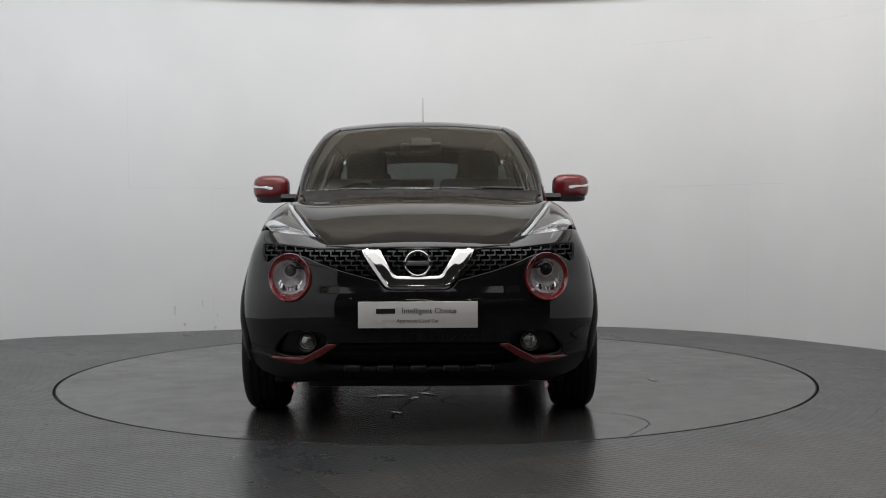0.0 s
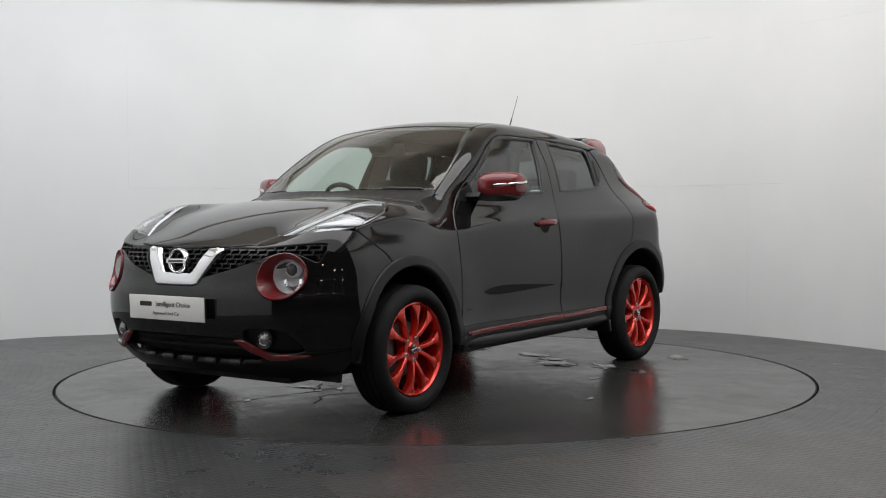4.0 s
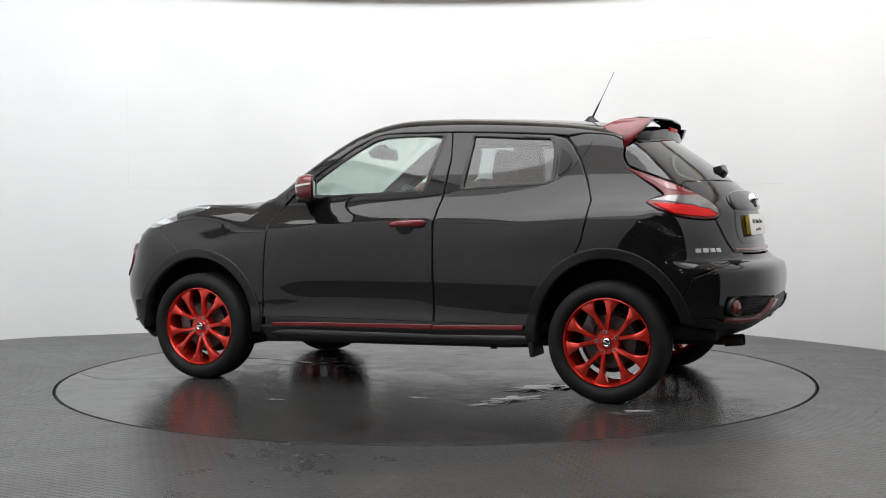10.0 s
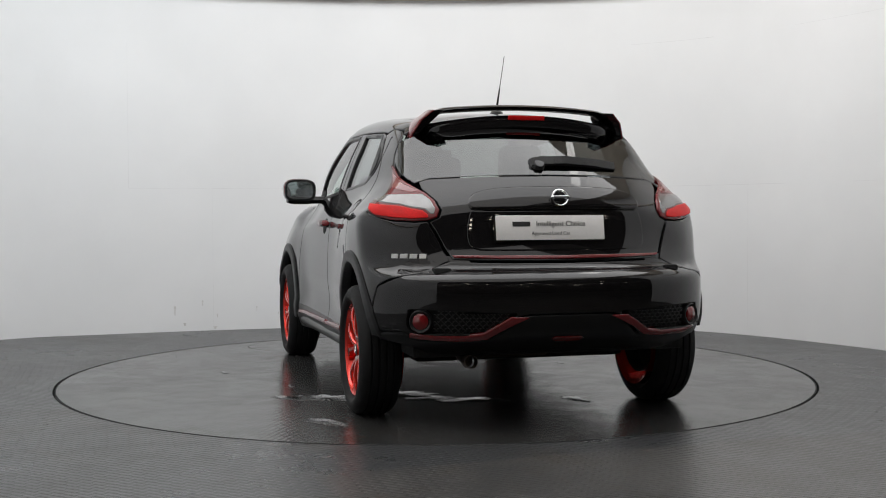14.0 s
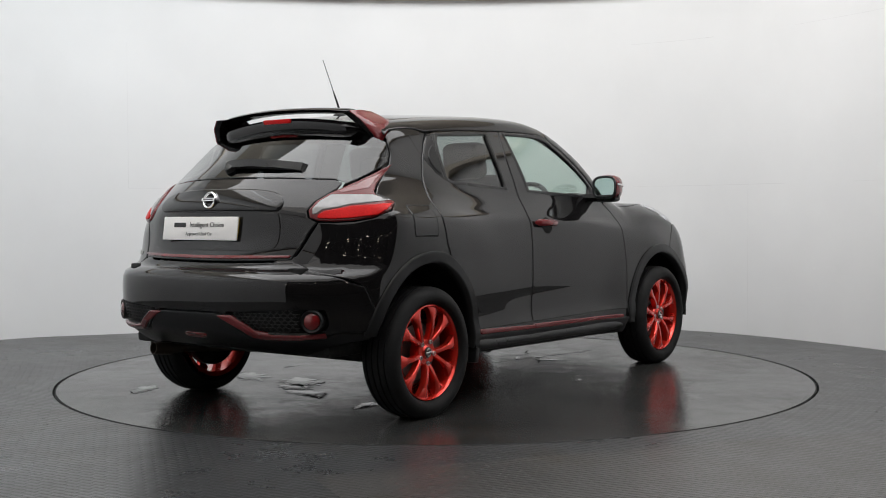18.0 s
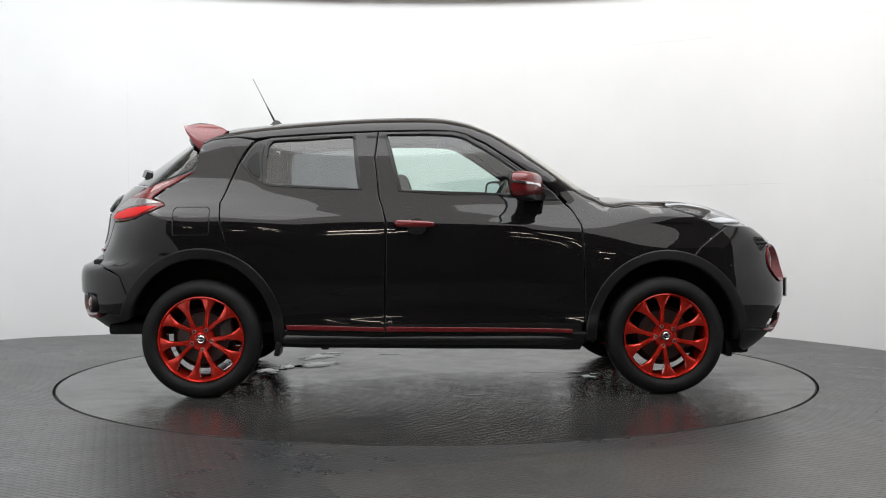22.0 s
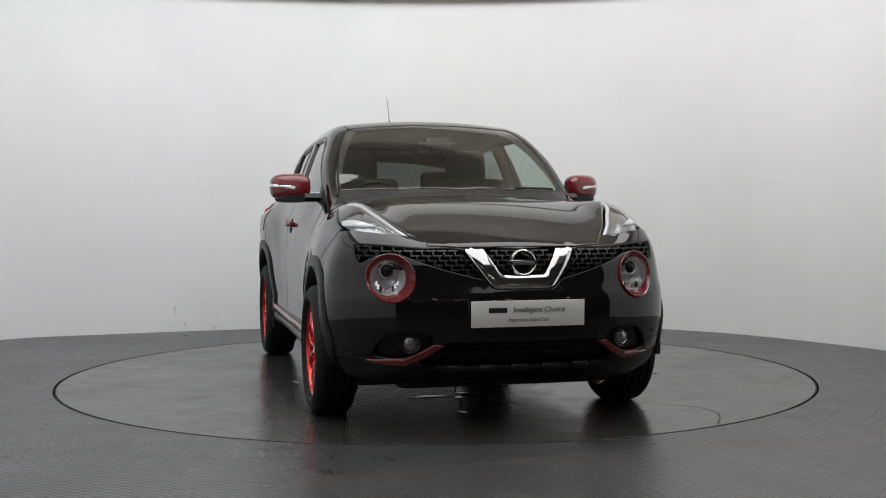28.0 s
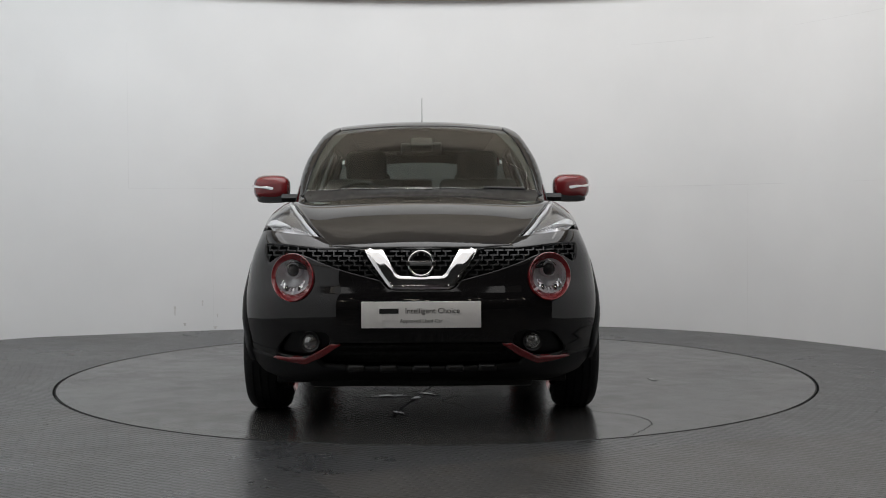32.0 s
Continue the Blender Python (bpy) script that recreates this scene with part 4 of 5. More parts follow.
# rear bumper
REFL = (0.665, 0.507)
R_MESH = [(0.715, 0.545), (0.69, 0.560), (0.5, 0.555), (0.33, 0.545), (0.25, 0.535), (0.36, 0.455), (0.5, 0.445), (0.66, 0.448), (0.715, 0.475)]
bump_r = cat([on_rear([(0.0, 0.54), (0.2, 0.54), (0.24, 0.53), (0.36, 0.43), (0.50, 0.42), (0.66, 0.425), (0.74, 0.455)]), on_side([(-1.66, 0.45), (-1.660, 0.555), (-1.704, 0.657)]),
              on_rear([(0.722, 0.712), (0.67, 0.721), (0.62, 0.732), (0.585, 0.745), (0.55, 0.759), (0.518, 0.771), (0.3, 0.766), (0.0, 0.763)])])
rear_bumper = panel("rear_bumper", PAINT, car, "rear", half(bump_r), grid=0.03, step=0.014, thick=0.02, holes=[on_rear(R_MESH) * (1, s, 1) for s in (1, -1)])
low_r = cat([on_rear([(0.0, 0.53), (0.19, 0.53), (0.23, 0.52), (0.35, 0.42), (0.50, 0.41), (0.66, 0.415), (0.745, 0.445)]), on_side([(-1.655, 0.44), (-1.66, 0.43), (-1.67, 0.415)]), on_rear([(0.68, 0.385), (0.60, 0.345), (0.5, 0.335), (0.36, 0.352), (0.0, 0.358)])])
panel("rear_diffuser", PLASTIC, car, "rear", half(low_r), grid=0.035, step=0.016, thick=0.03, label="black plastic lower rear bumper")
panel("rear_joint_backing", PAINT, rear_bumper, "rear", on_rear([(0.40, 0.70), (0.55, 0.70), (0.70, 0.675), (0.74, 0.70), (0.70, 0.77), (0.58, 0.80), (0.45, 0.80)]), both=True, off=-0.006, edge=0.002, thick=0.004, grid=0.04)
panel("rear_recess", DARK, rear_bumper, "rear", half(on_rear([(0.0, 0.56), (0.5, 0.57), (0.73, 0.56), (0.73, 0.44), (0.5, 0.43), (0.0, 0.5)])), off=-0.03, grid=0.06)

# ---- black arches and sills ----
def band(name, outer, inner, mat, label="", **kw):
    return panel(name, mat, car, "long", on_side(outer + inner[::-1]), both=True, label=label, **kw)


band("wheel_arch_trim", [(1.70, 0.30), (1.712, 0.38)] + arc(1.275, 0.315, 0.445, 0.472, 12, 174, 30) + [(0.83, 0.30)], [(1.655, 0.30), (1.66, 0.36)] + arc(1.275, 0.315, 0.388, 0.418, 8, 174, 30) + [(0.888, 0.30)], PLASTIC,
     "matt black plastic wheel arch trim", off=0.014, edge=0.008, thick=0.05, grid=0.03)
band("wheel_arch_trim", [(-0.815, 0.30)] + arc(-1.262, 0.325, 0.45, 0.487, 3, 166, 30) + [(-1.70, 0.43)], [(-0.872, 0.30)] + arc(-1.262, 0.325, 0.394, 0.43, 3, 166, 30) + [(-1.645, 0.43)], PLASTIC,
     "matt black plastic wheel arch trim", off=0.014, edge=0.008, thick=0.05, grid=0.03)
panel("sill", PLASTIC, car, "long", on_side([(0.84, 0.338), (0.4, 0.345), (-0.3, 0.352), (-0.83, 0.362), (-0.83, 0.27), (-0.69, 0.262), (0.0, 0.25), (0.72, 0.24), (0.80, 0.242)]), both=True, off=0.006, edge=0.012, thick=0.06, label="black plastic side sill")
for s in (1, -1):
    rows = [[(x, s * (y + r * 0.9 * math.cos(a)), z + r * math.sin(a)) for a in np.linspace(0, 2 * math.pi, 16, endpoint=False)] for x, y, z, r in ((0.83, 0.80, 0.30, 0.02), (0.79, 0.80, 0.298, 0.034), (0.6, 0.795, 0.296, 0.037), (0.2, 0.793, 0.299, 0.034), (-0.3, 0.793, 0.304, 0.033), (-0.65, 0.80, 0.309, 0.035), (-0.80, 0.81, 0.312, 0.034), (-0.84, 0.81, 0.312, 0.02))]
    bm = bmesh.new()
    vs = [[bm.verts.new(p) for p in r] for r in rows]
    for a, b in zip(vs, vs[1:]):
        for i in range(16):
            bm.faces.new((a[i], a[(i + 1) % 16], b[(i + 1) % 16], b[i]))
    bm.faces.new(vs[0])
    bm.faces.new(vs[-1])
    bmesh.ops.recalc_face_normals(bm, faces=bm.faces)
    part("sill_moulding", bm, SATIN, car, "rounded satin black sill moulding")
for x0, x1, z0, z1, parents in ((0.757, -0.262, 0.338, 0.352, fd), (-0.272, -0.80, 0.353, 0.366, rd)):
    panel("door_trim_strip", RED, parents, "long", on_side([(x0, z0), (x1, z1), (x1, z1 + 0.026), (x0, z0 + 0.020)]), both=True, off=0.016, edge=0.004, thick=0.02, label="red gloss strip along the door foot")
    panel("door_foot", SATIN, parents, "long", on_side([(x0 + 0.05, z0), (x1, z1), (x1, 0.395), (x0 + 0.05, 0.395)]), both=True, off=-0.003, edge=0.002, thick=0.02)

# ---- wheels ----
def build_wheel(name, side):
    """One wheel, its outer face towards +y, at the car's left; the right ones are turned round."""
    w = new(name)
    w.parent = car
    R = 0.322
    prof = [(0.235, 0.075), (0.248, 0.098), (0.262, 0.106), (0.285, 0.104), (0.303, 0.093), (0.315, 0.078), (0.319, 0.066), (0.3205, 0.058), (0.313, 0.057), (0.313, 0.051), (0.321, 0.050), (R, 0.024), (0.313, 0.023), (0.313, 0.014), (R, 0.013), (R, -0.013), (0.313, -0.014), (0.313, -0.023), (R, -0.024), (0.321, -0.05), (0.313, -0.051), (0.313, -0.057), (0.3205, -0.058), (0.315, -0.078), (0.30, -0.095), (0.262, -0.106), (0.235, -0.08)]
    part("tyre", lathe([(r, a - 0.03) for r, a in prof], 96), RUBBER, w, "black road tyre")
    barrel = [(0.236, 0.045), (0.233, 0.072), (0.228, 0.074), (0.222, 0.066), (0.214, 0.03), (0.205, -0.02), (0.21, -0.12), (0.235, -0.13)]
    part("rim", lathe([(r, a - 0.02) for r, a in barrel], 96), RIM_RED, w, "bright red alloy rim")
    bm = bmesh.new()
    for k in range(5):
        a0 = math.pi / 2 + 2 * math.pi * k / 5
        for s in (1, -1):
            line = [(0.05, s * 0.52, 0.024, 0.030), (0.07, s * 0.475, 0.025, 0.038), (0.09, s * 0.432, 0.0245, 0.043), (0.115, s * 0.395, 0.0235, 0.046), (0.14, s * 0.368, 0.025, 0.048), (0.165, s * 0.348, 0.031, 0.0485), (0.182, s * 0.338, 0.044, 0.048), (0.197, s * 0.330, 0.057, 0.0465), (0.210, s * 0.324, 0.074, 0.044), (0.220, s * 0.318, 0.094, 0.041), (0.231, s * 0.314, 0.116, 0.036)]
            rows = []
            for r, da, wd, h in line:
                a = a0 + da
                c, sn = math.cos(a), math.sin(a)
                t = (-sn, c)
                row = []
                for e, dy in ((-0.5, -0.035), (-0.5, -0.006), (-0.3, 0.0), (0.3, 0.0), (0.5, -0.006), (0.5, -0.035)):
                    row.append(bm.verts.new((r * c + t[0] * wd * e, h + dy, r * sn + t[1] * wd * e)))
                rows.append(row)
            for p, q in zip(rows, rows[1:]):
                for i in range(5):
                    bm.faces.new((p[i], p[i + 1], q[i + 1], q[i]))
    bmesh.ops.recalc_face_normals(bm, faces=bm.faces)
    part("spokes", bm, RIM_RED, w, "five red double spokes")
    part("hub", lathe([(0.0, 0.038), (0.03, 0.038), (0.036, 0.030), (0.060, 0.030), (0.068, 0.020), (0.070, -0.02)], 48), RIM_RED, w)
    cap = part("centre_cap", lathe([(0.0, 0.043), (0.022, 0.043), (0.026, 0.040), (0.027, 0.03)], 32), SATIN, w, "dark centre cap with a silver ring")
    part("cap_ring", lathe([(0.015, 0.044), (0.018, 0.0465), (0.021, 0.044)], 32), CHROME, cap)
    part("cap_bar", bevel_box(0.044, 0.004, 0.009, pose(0, 0.0445, 0), 0.001), CHROME, cap)
    for k in range(5):
        a = math.pi / 2 + 2 * math.pi * (k + 0.5) / 5
        part("wheel_nut", lathe([(0.0, 0.030), (0.006, 0.030), (0.007, 0.038), (0.010, 0.038), (0.0125, 0.034), (0.0125, 0.02)], 12, m=pose(0.056 * math.cos(a), 0, 0.056 * math.sin(a))), STEEL, w)
    part("brake_disc", lathe([(0.05, -0.03), (0.14, -0.03), (0.14, -0.05), (0.05, -0.05)], 48), DISC, w, "grey brake disc")
    part("brake_caliper", bevel_box(0.07, 0.06, 0.13, pose(0.13 if side > 0 else -0.13, -0.035, 0.03), 0.015), DISC, w)
    part("brake_drum", lathe([(0.0, -0.05), (0.16, -0.052), (0.17, -0.07), (0.17, -0.12)], 40), DARK, w)
    return w


for x, side, turn in ((AXLE_F, 1, 10), (AXLE_R, 1, -25), (AXLE_F, -1, -13), (AXLE_R, -1, 7)):
    wheel = build_wheel("wheel", side)
    wheel.matrix_basis = pose(x, side * 0.80, HUB_Z, 0, 0, 0 if side > 0 else 180) @ pose(0, 0, 0, 0, turn, 0)
# wheel housings and underbody
for x, c in ((AXLE_F, ARCH_F), (AXLE_R, ARCH_R)):
    for s in (1, -1):
        bm = bmesh.new()
        rows = []
        for yy in (0.84, 0.56):
            rows.append([bm.verts.new((px, s * yy, pz)) for px, pz in arc(c[0], c[1], 0.405, 0.43, -4, 184 if x > 0 else 165, 30)])
        for i in range(29):
            bm.faces.new((rows[0][i], rows[0][i + 1], rows[1][i + 1], rows[1][i]))
        bm.faces.new(rows[1])
        part("wheel_housing", bm, DARK, car)
part("underbody", bevel_box(3.0, 1.12, 0.10, pose(0.15, 0, 0.30), 0.03), DARK, car)
for s in (1, -1):
    part("air_deflector", bevel_box(0.03, 0.17, 0.08, pose(-0.85, s * 0.76, 0.262, 0, 10, 0), 0.008), PLASTIC, car, "black rubber deflector ahead of the rear wheel")
    part("front_air_deflector", bevel_box(0.03, 0.17, 0.09, pose(1.655, s * 0.61, 0.228, 0, -8, 0), 0.008), PLASTIC, car, "black rubber deflector ahead of the front wheel")
    part("jack_point", bevel_box(0.04, 0.015, 0.02, pose(-0.60, s * 0.74, 0.256), 0.005), DARK, car)
part("boot_floor", bevel_box(0.66, 0.96, 0.06, pose(-1.5, 0, 0.44), 0.02), DARK, car)
part("engine_undertray", bevel_box(0.75, 1.05, 0.08, pose(1.45, 0, 0.22), 0.03), DARK, car)


# ---- lamps and grille ----
def pair(name, mat, bm_of, parents=None, label="", smooth=True):
    """The left and the right copy of a part; bm_of(side) makes it."""
    parents = parents or (car, car)
    return tuple(part(name, bm_of(s), mat, p, label, smooth) for s, p in zip((1, -1), parents))


def mirrored(bm, s):
    if s < 0:
        bmesh.ops.scale(bm, vec=(1, -1, 1), verts=bm.verts)
        bmesh.ops.reverse_faces(bm, faces=bm.faces)
    return bm


def loft(rings, closed=True, caps=False):
    """Skins rows of points."""
    bm = bmesh.new()
    rows = [[bm.verts.new(tuple(map(float, p))) for p in r] for r in rings]
    n = len(rows[0])
    for a, b in zip(rows, rows[1:]):
        for i in range(n if closed else n - 1):
            j = (i + 1) % n
            bm.faces.new((a[i], a[j], b[j], b[i]))
    if caps:
        bm.faces.new(rows[0][::-1])
        bm.faces.new(rows[-1])
    bmesh.ops.recalc_face_normals(bm, faces=bm.faces)
    return bm


# swept upper lamps on the wings
DRL = cat([on_top([(1.285, 0.671), (1.45, 0.624), (1.62, 0.563), (1.80, 0.483), (1.885, 0.434)]), on_front([(0.447, 0.890), (0.50, 0.899), (0.62, 0.912), (0.705, 0.925)]),
           on_top([(1.60, 0.750), (1.52, 0.755), (1.42, 0.745), (1.335, 0.728), (1.292, 0.702)])])
drl = panel("upper_front_lamp", DRL_GREY, car, "long", DRL, both=True, off=-0.022, edge=0.004, grid=0.025, label="clear swept running lamp on the wing")
panel("lamp_bezel", SATIN, drl, "long", on_top([(1.30, 0.698), (1.38, 0.668), (1.48, 0.652), (1.57, 0.638), (1.545, 0.69), (1.50, 0.745), (1.42, 0.737), (1.345, 0.722)]), both=True, off=-0.012, grid=0.02, label="dark lamp bezel")
panel("light_guide", LAMP_WHITE, drl, "long", on_top([(1.30, 0.674), (1.45, 0.629), (1.62, 0.569), (1.80, 0.490), (1.88, 0.445), (1.878, 0.458), (1.80, 0.505), (1.63, 0.583), (1.46, 0.641), (1.32, 0.684)]), both=True, off=-0.006, grid=0.02, edge=0.005, label="white light guide")
panel("light_guide", LAMP_WHITE, drl, "long", on_top([(1.53, 0.75), (1.60, 0.715), (1.68, 0.668), (1.74, 0.615), (1.715, 0.67), (1.63, 0.738), (1.57, 0.755)]), both=True, off=-0.008, grid=0.02, edge=0.005)
panel("lamp_lens", LENS, drl, "long", DRL, both=True, off=0.002, edge=0.006, thick=0.006, grid=0.025)


def round_lamp(s):
    """Deep red bezel from the bumper skin in to a forward-facing round lens."""
    out = on_front(ring_f)
    n = len(out)
    cy, cz, cx = 0.592, 0.703, 1.903
    tilt = radians(14)
    ang = np.linspace(0, 2 * math.pi, n, endpoint=False)

    def circle(r, x):
        return np.array([(cx + x - r * math.cos(a) * math.sin(tilt), cy + r * math.cos(a) * math.cos(tilt), cz + r * math.sin(a)) for a in ang])
    N = grad(out)
    lip = out + 0.008 * N
    c = out.mean(0)
    lip2 = c + (out - c) * 0.97 + 0.010 * N
    inner = circle(0.081, 0.0)
    rows = [out - 0.01 * N, lip, lip2, c + (out - c) * 0.93 + 0.004 * N, inner * 0.5 + (c + (out - c) * 0.9) * 0.5, inner]
    ring = part("headlamp_bezel", mirrored(loft(rows), s), RED, car, "deep red bezel round the headlamp")
    head = part("headlamp", mirrored(loft([circle(0.082, 0.0), circle(0.079, -0.012), circle(0.066, -0.045), circle(0.03, -0.07), circle(0.001, -0.074)]), s), LAMP_CLEAR, car, "round clear headlamp with a projector lens")
    dome = [circle(0.081, 0.0), circle(0.075, 0.008), circle(0.06, 0.015), circle(0.03, 0.020), circle(0.001, 0.021)]
    part("lens", mirrored(loft(dome), s), LENS, head, "clear lamp lens")
    pm = pose(cx - 0.02, cy, cz + 0.03, 0, 0, math.degrees(tilt))
    part("projector", mirrored(lathe([(0.0, 0.012), (0.012, 0.010), (0.024, 0.002), (0.029, -0.006), (0.030, -0.05)], 28, "x", pm), s), SATIN, head, "dark projector lens")
    part("projector_ring", mirrored(lathe([(0.029, -0.004), (0.033, 0.0), (0.037, -0.006), (0.037, -0.04)], 28, "x", pm), s), LAMP_CLEAR, head)
    for k in range(9):
        a = radians(200 + k * 17.5)
        m = pose(cx - 0.03, cy + 0.052 * math.cos(a), cz - 0.012 + 0.05 * math.sin(a), 0, 30 * math.sin(a * 3), 40 * math.cos(a * 2))
        part("facet", mirrored(bevel_box(0.01, 0.014, 0.03, m, 0.003), s), CHROME, head)
    return ring


for s in (1, -1):
    round_lamp(s)


def grille_bars(outline, s, name, parent):
    """Staggered stepped bars that fill an opening of the bumper."""
    poly = np.array(outline)
    verts, faces = [], []
    k = 0
    z = poly[:, 1].min()
    cells = []
    while z < poly[:, 1].max():
        y = poly[:, 0].min() - 0.05 + (k % 2) * 0.024
        while y < poly[:, 0].max() + 0.05:
            cells += [(y, z, 0.040, 0.0062), (y + 0.017, z + 0.011, 0.0062, 0.022)]
            y += 0.048
        z += 0.0215
        k += 1
    cells = np.array(cells)
    cells = cells[in_poly(poly, cells[:, :2]) & (seg_dist(cells[:, :2], poly) > 0.003)]
    corners = np.array([(-1, -1), (1, -1), (1, 1), (-1, 1)]) / 2
    f = on_front((cells[:, None, :2] + corners[None] * cells[:, None, 2:]).reshape(-1, 2)).reshape(-1, 4, 3)
    for q in f:
        b = len(verts)
        verts += [p + (-0.012, 0, 0) for p in q] + [p + (-0.04, 0, 0) for p in q]
        faces += [(b, b + 1, b + 2, b + 3), (b, b + 4, b + 5, b + 1), (b + 1, b + 5, b + 6, b + 2), (b + 2, b + 6, b + 7, b + 3), (b + 3, b + 7, b + 4, b)]
    v = np.array(verts)
    if s < 0:
        v = v * (1, -1, 1)
        faces = [f[::-1] for f in faces]
    return link_mesh(name, v, faces, PLASTIC, parent, smooth=False, label="black stepped grille mesh")


FOG_X = float(on_front([(0.506, 0.413)])[0][0])
for s in (1, -1):
    grille_bars(GRILLE, s, "grille_mesh", front_bumper)
    fog = part("fog_lamp", mirrored(lathe([(0.001, 0.004), (0.02, 0.002), (0.029, -0.006), (0.033, -0.002), (0.035, -0.012), (0.035, -0.05)], 32, "x", pose(FOG_X - 0.010, 0.506, 0.413, 0, 0, 12)), s), FOG_GREY, front_bumper, "round clear fog lamp")
    part("fog_surround", mirrored(lathe([(0.037, 0.0), (0.046, 0.004), (0.05, -0.02)], 32, "x", pose(FOG_X - 0.012, 0.506, 0.413, 0, 0, 12)), s), PLASTIC, front_bumper)
grille_bars([(0.0, 0.715), (0.09, 0.715), (0.165, 0.826), (0.0, 0.83)], 1, "grille_mesh", front_bumper)
grille_bars([(0.0, 0.715), (0.09, 0.715), (0.165, 0.826), (0.0, 0.83)], -1, "grille_mesh", front_bumper)
v_, f_, n_ = patch("front", on_front(FOGBOX), off=-0.03, grid=0.04)
link_mesh("fog_recess", v_, f_, PLASTIC, front_bumper, normals=n_)
link_mesh("fog_recess", *mirror_y(v_, f_, n_)[:2], PLASTIC, front_bumper, normals=mirror_y(v_, f_, n_)[2])
panel("grille_frame", CHROME, front_bumper, "front", half(on_front([(0.0, 0.656), (0.122, 0.657), (0.146, 0.668), (0.17, 0.70), (0.254, 0.829), (0.172, 0.829), (0.108, 0.722), (0.095, 0.712), (0.0, 0.710)])), off=0.016, edge=0.017, sag=0.7, thick=0.04, grid=0.02, step=0.012, label="bright chrome V-shaped grille frame")
bx = float(on_front([(0.0, 0.769)])[0][0]) + 0.012
badge = part("badge", lathe([(0.048, 0.0), (0.051, 0.008), (0.055, 0.010), (0.059, 0.008), (0.062, 0.0), (0.062, -0.02), (0.048, -0.02)], 56, "x", pose(bx, 0, 0.769, 0, -6, 0), closed=True), CHROME, front_bumper, "chrome ring badge with a bar")
part("badge_bar", bevel_box(0.012, 0.134, 0.023, pose(bx + 0.008, 0, 0.769, 0, -6, 0), 0.004), CHROME, badge)
part("badge_face", bevel_box(0.003, 0.10, 0.012, pose(bx + 0.0145, 0, 0.769, 0, -6, 0), 0.001), GREY_INK, badge)


def text_part(name, words, size, m, mat, parent):
    cu = bpy.data.curves.new(name, "FONT")
    cu.body, cu.size, cu.align_x, cu.align_y, cu.extrude = words, size, "CENTER", "CENTER", 0.0006
    tmp = new("text_shape", cu)
    me = bpy.data.meshes.new_from_object(tmp.evaluated_get(bpy.context.evaluated_depsgraph_get()))
    bpy.data.objects.remove(tmp)
    me.materials.clear()
    me.materials.append(mat)
    me.transform(m)
    ob = new(name, me)
    ob.parent = parent
    return ob


def show_plate(x, z, face, tilt, h, back, y=0.0):
    """White show plate with two printed lines; face is 1 to the front and -1 to the rear."""
    m = pose(x, y, z, 0, 0, 0 if face > 0 else 180) @ pose(0, 0, 0, 0, tilt, 0)
    plate = part("show_plate", bevel_box(0.006, 0.528, h, m, 0.002), WHITE_PLATE, car, "white plate printed with two lines of text")
    up = m @ pose(0.0042, 0, 0, 90, 0, 90)
    text_part("printing", "Intelligent Choice", 0.034, up @ Matrix.Translation((0.050, 0.017, 0)), INK, plate)
    part("printed_bar", bevel_box(0.001, 0.085, 0.022, m @ pose(0.0036, -0.142, 0.0165), 0), INK, plate, smooth=False)
    text_part("printing", "Approved Used Car", 0.023, up @ Matrix.Translation((0.0, -0.027, 0)), GREY_INK, plate)
    part("plate_holder", bevel_box(0.02, 0.51, h * 0.9, m @ pose(-0.014, 0, 0), 0.004), back, plate)
    return plate


show_plate(2.123, 0.546, 1, 2, 0.117, SATIN)
show_plate(-1.914, 0.925, -1, -8, 0.114, YELLOW, 0.052)

# red accents and mouth of the front bumper
panel("bumper_accent", RED, front_bumper, "front", on_front([(0.685, 0.334), (0.60, 0.318), (0.525, 0.312), (0.44, 0.352), (0.365, 0.404), (0.405, 0.408), (0.46, 0.375), (0.53, 0.336), (0.60, 0.336)]), both=True, off=0.016, edge=0.005, thick=0.03, grid=0.02, step=0.012, label="red accent blade")
for zz in (0.38, 0.34):
    panel("mouth_slat", DARK, front_bumper, "front", half(on_front([(0.0, zz - 0.006), (0.40, zz - 0.006), (0.39, zz + 0.006), (0.0, zz + 0.006)])), off=-0.035, edge=0.003, grid=0.03)

for yy in (-0.30, -0.15, 0.0, 0.15, 0.30):
    part("intake_fin", bevel_box(0.05, 0.085, 0.036, pose(1.972 - 0.25 * yy * yy, yy, 0.288, 0, -12, 0), 0.016, 3), SATIN, front_bumper)

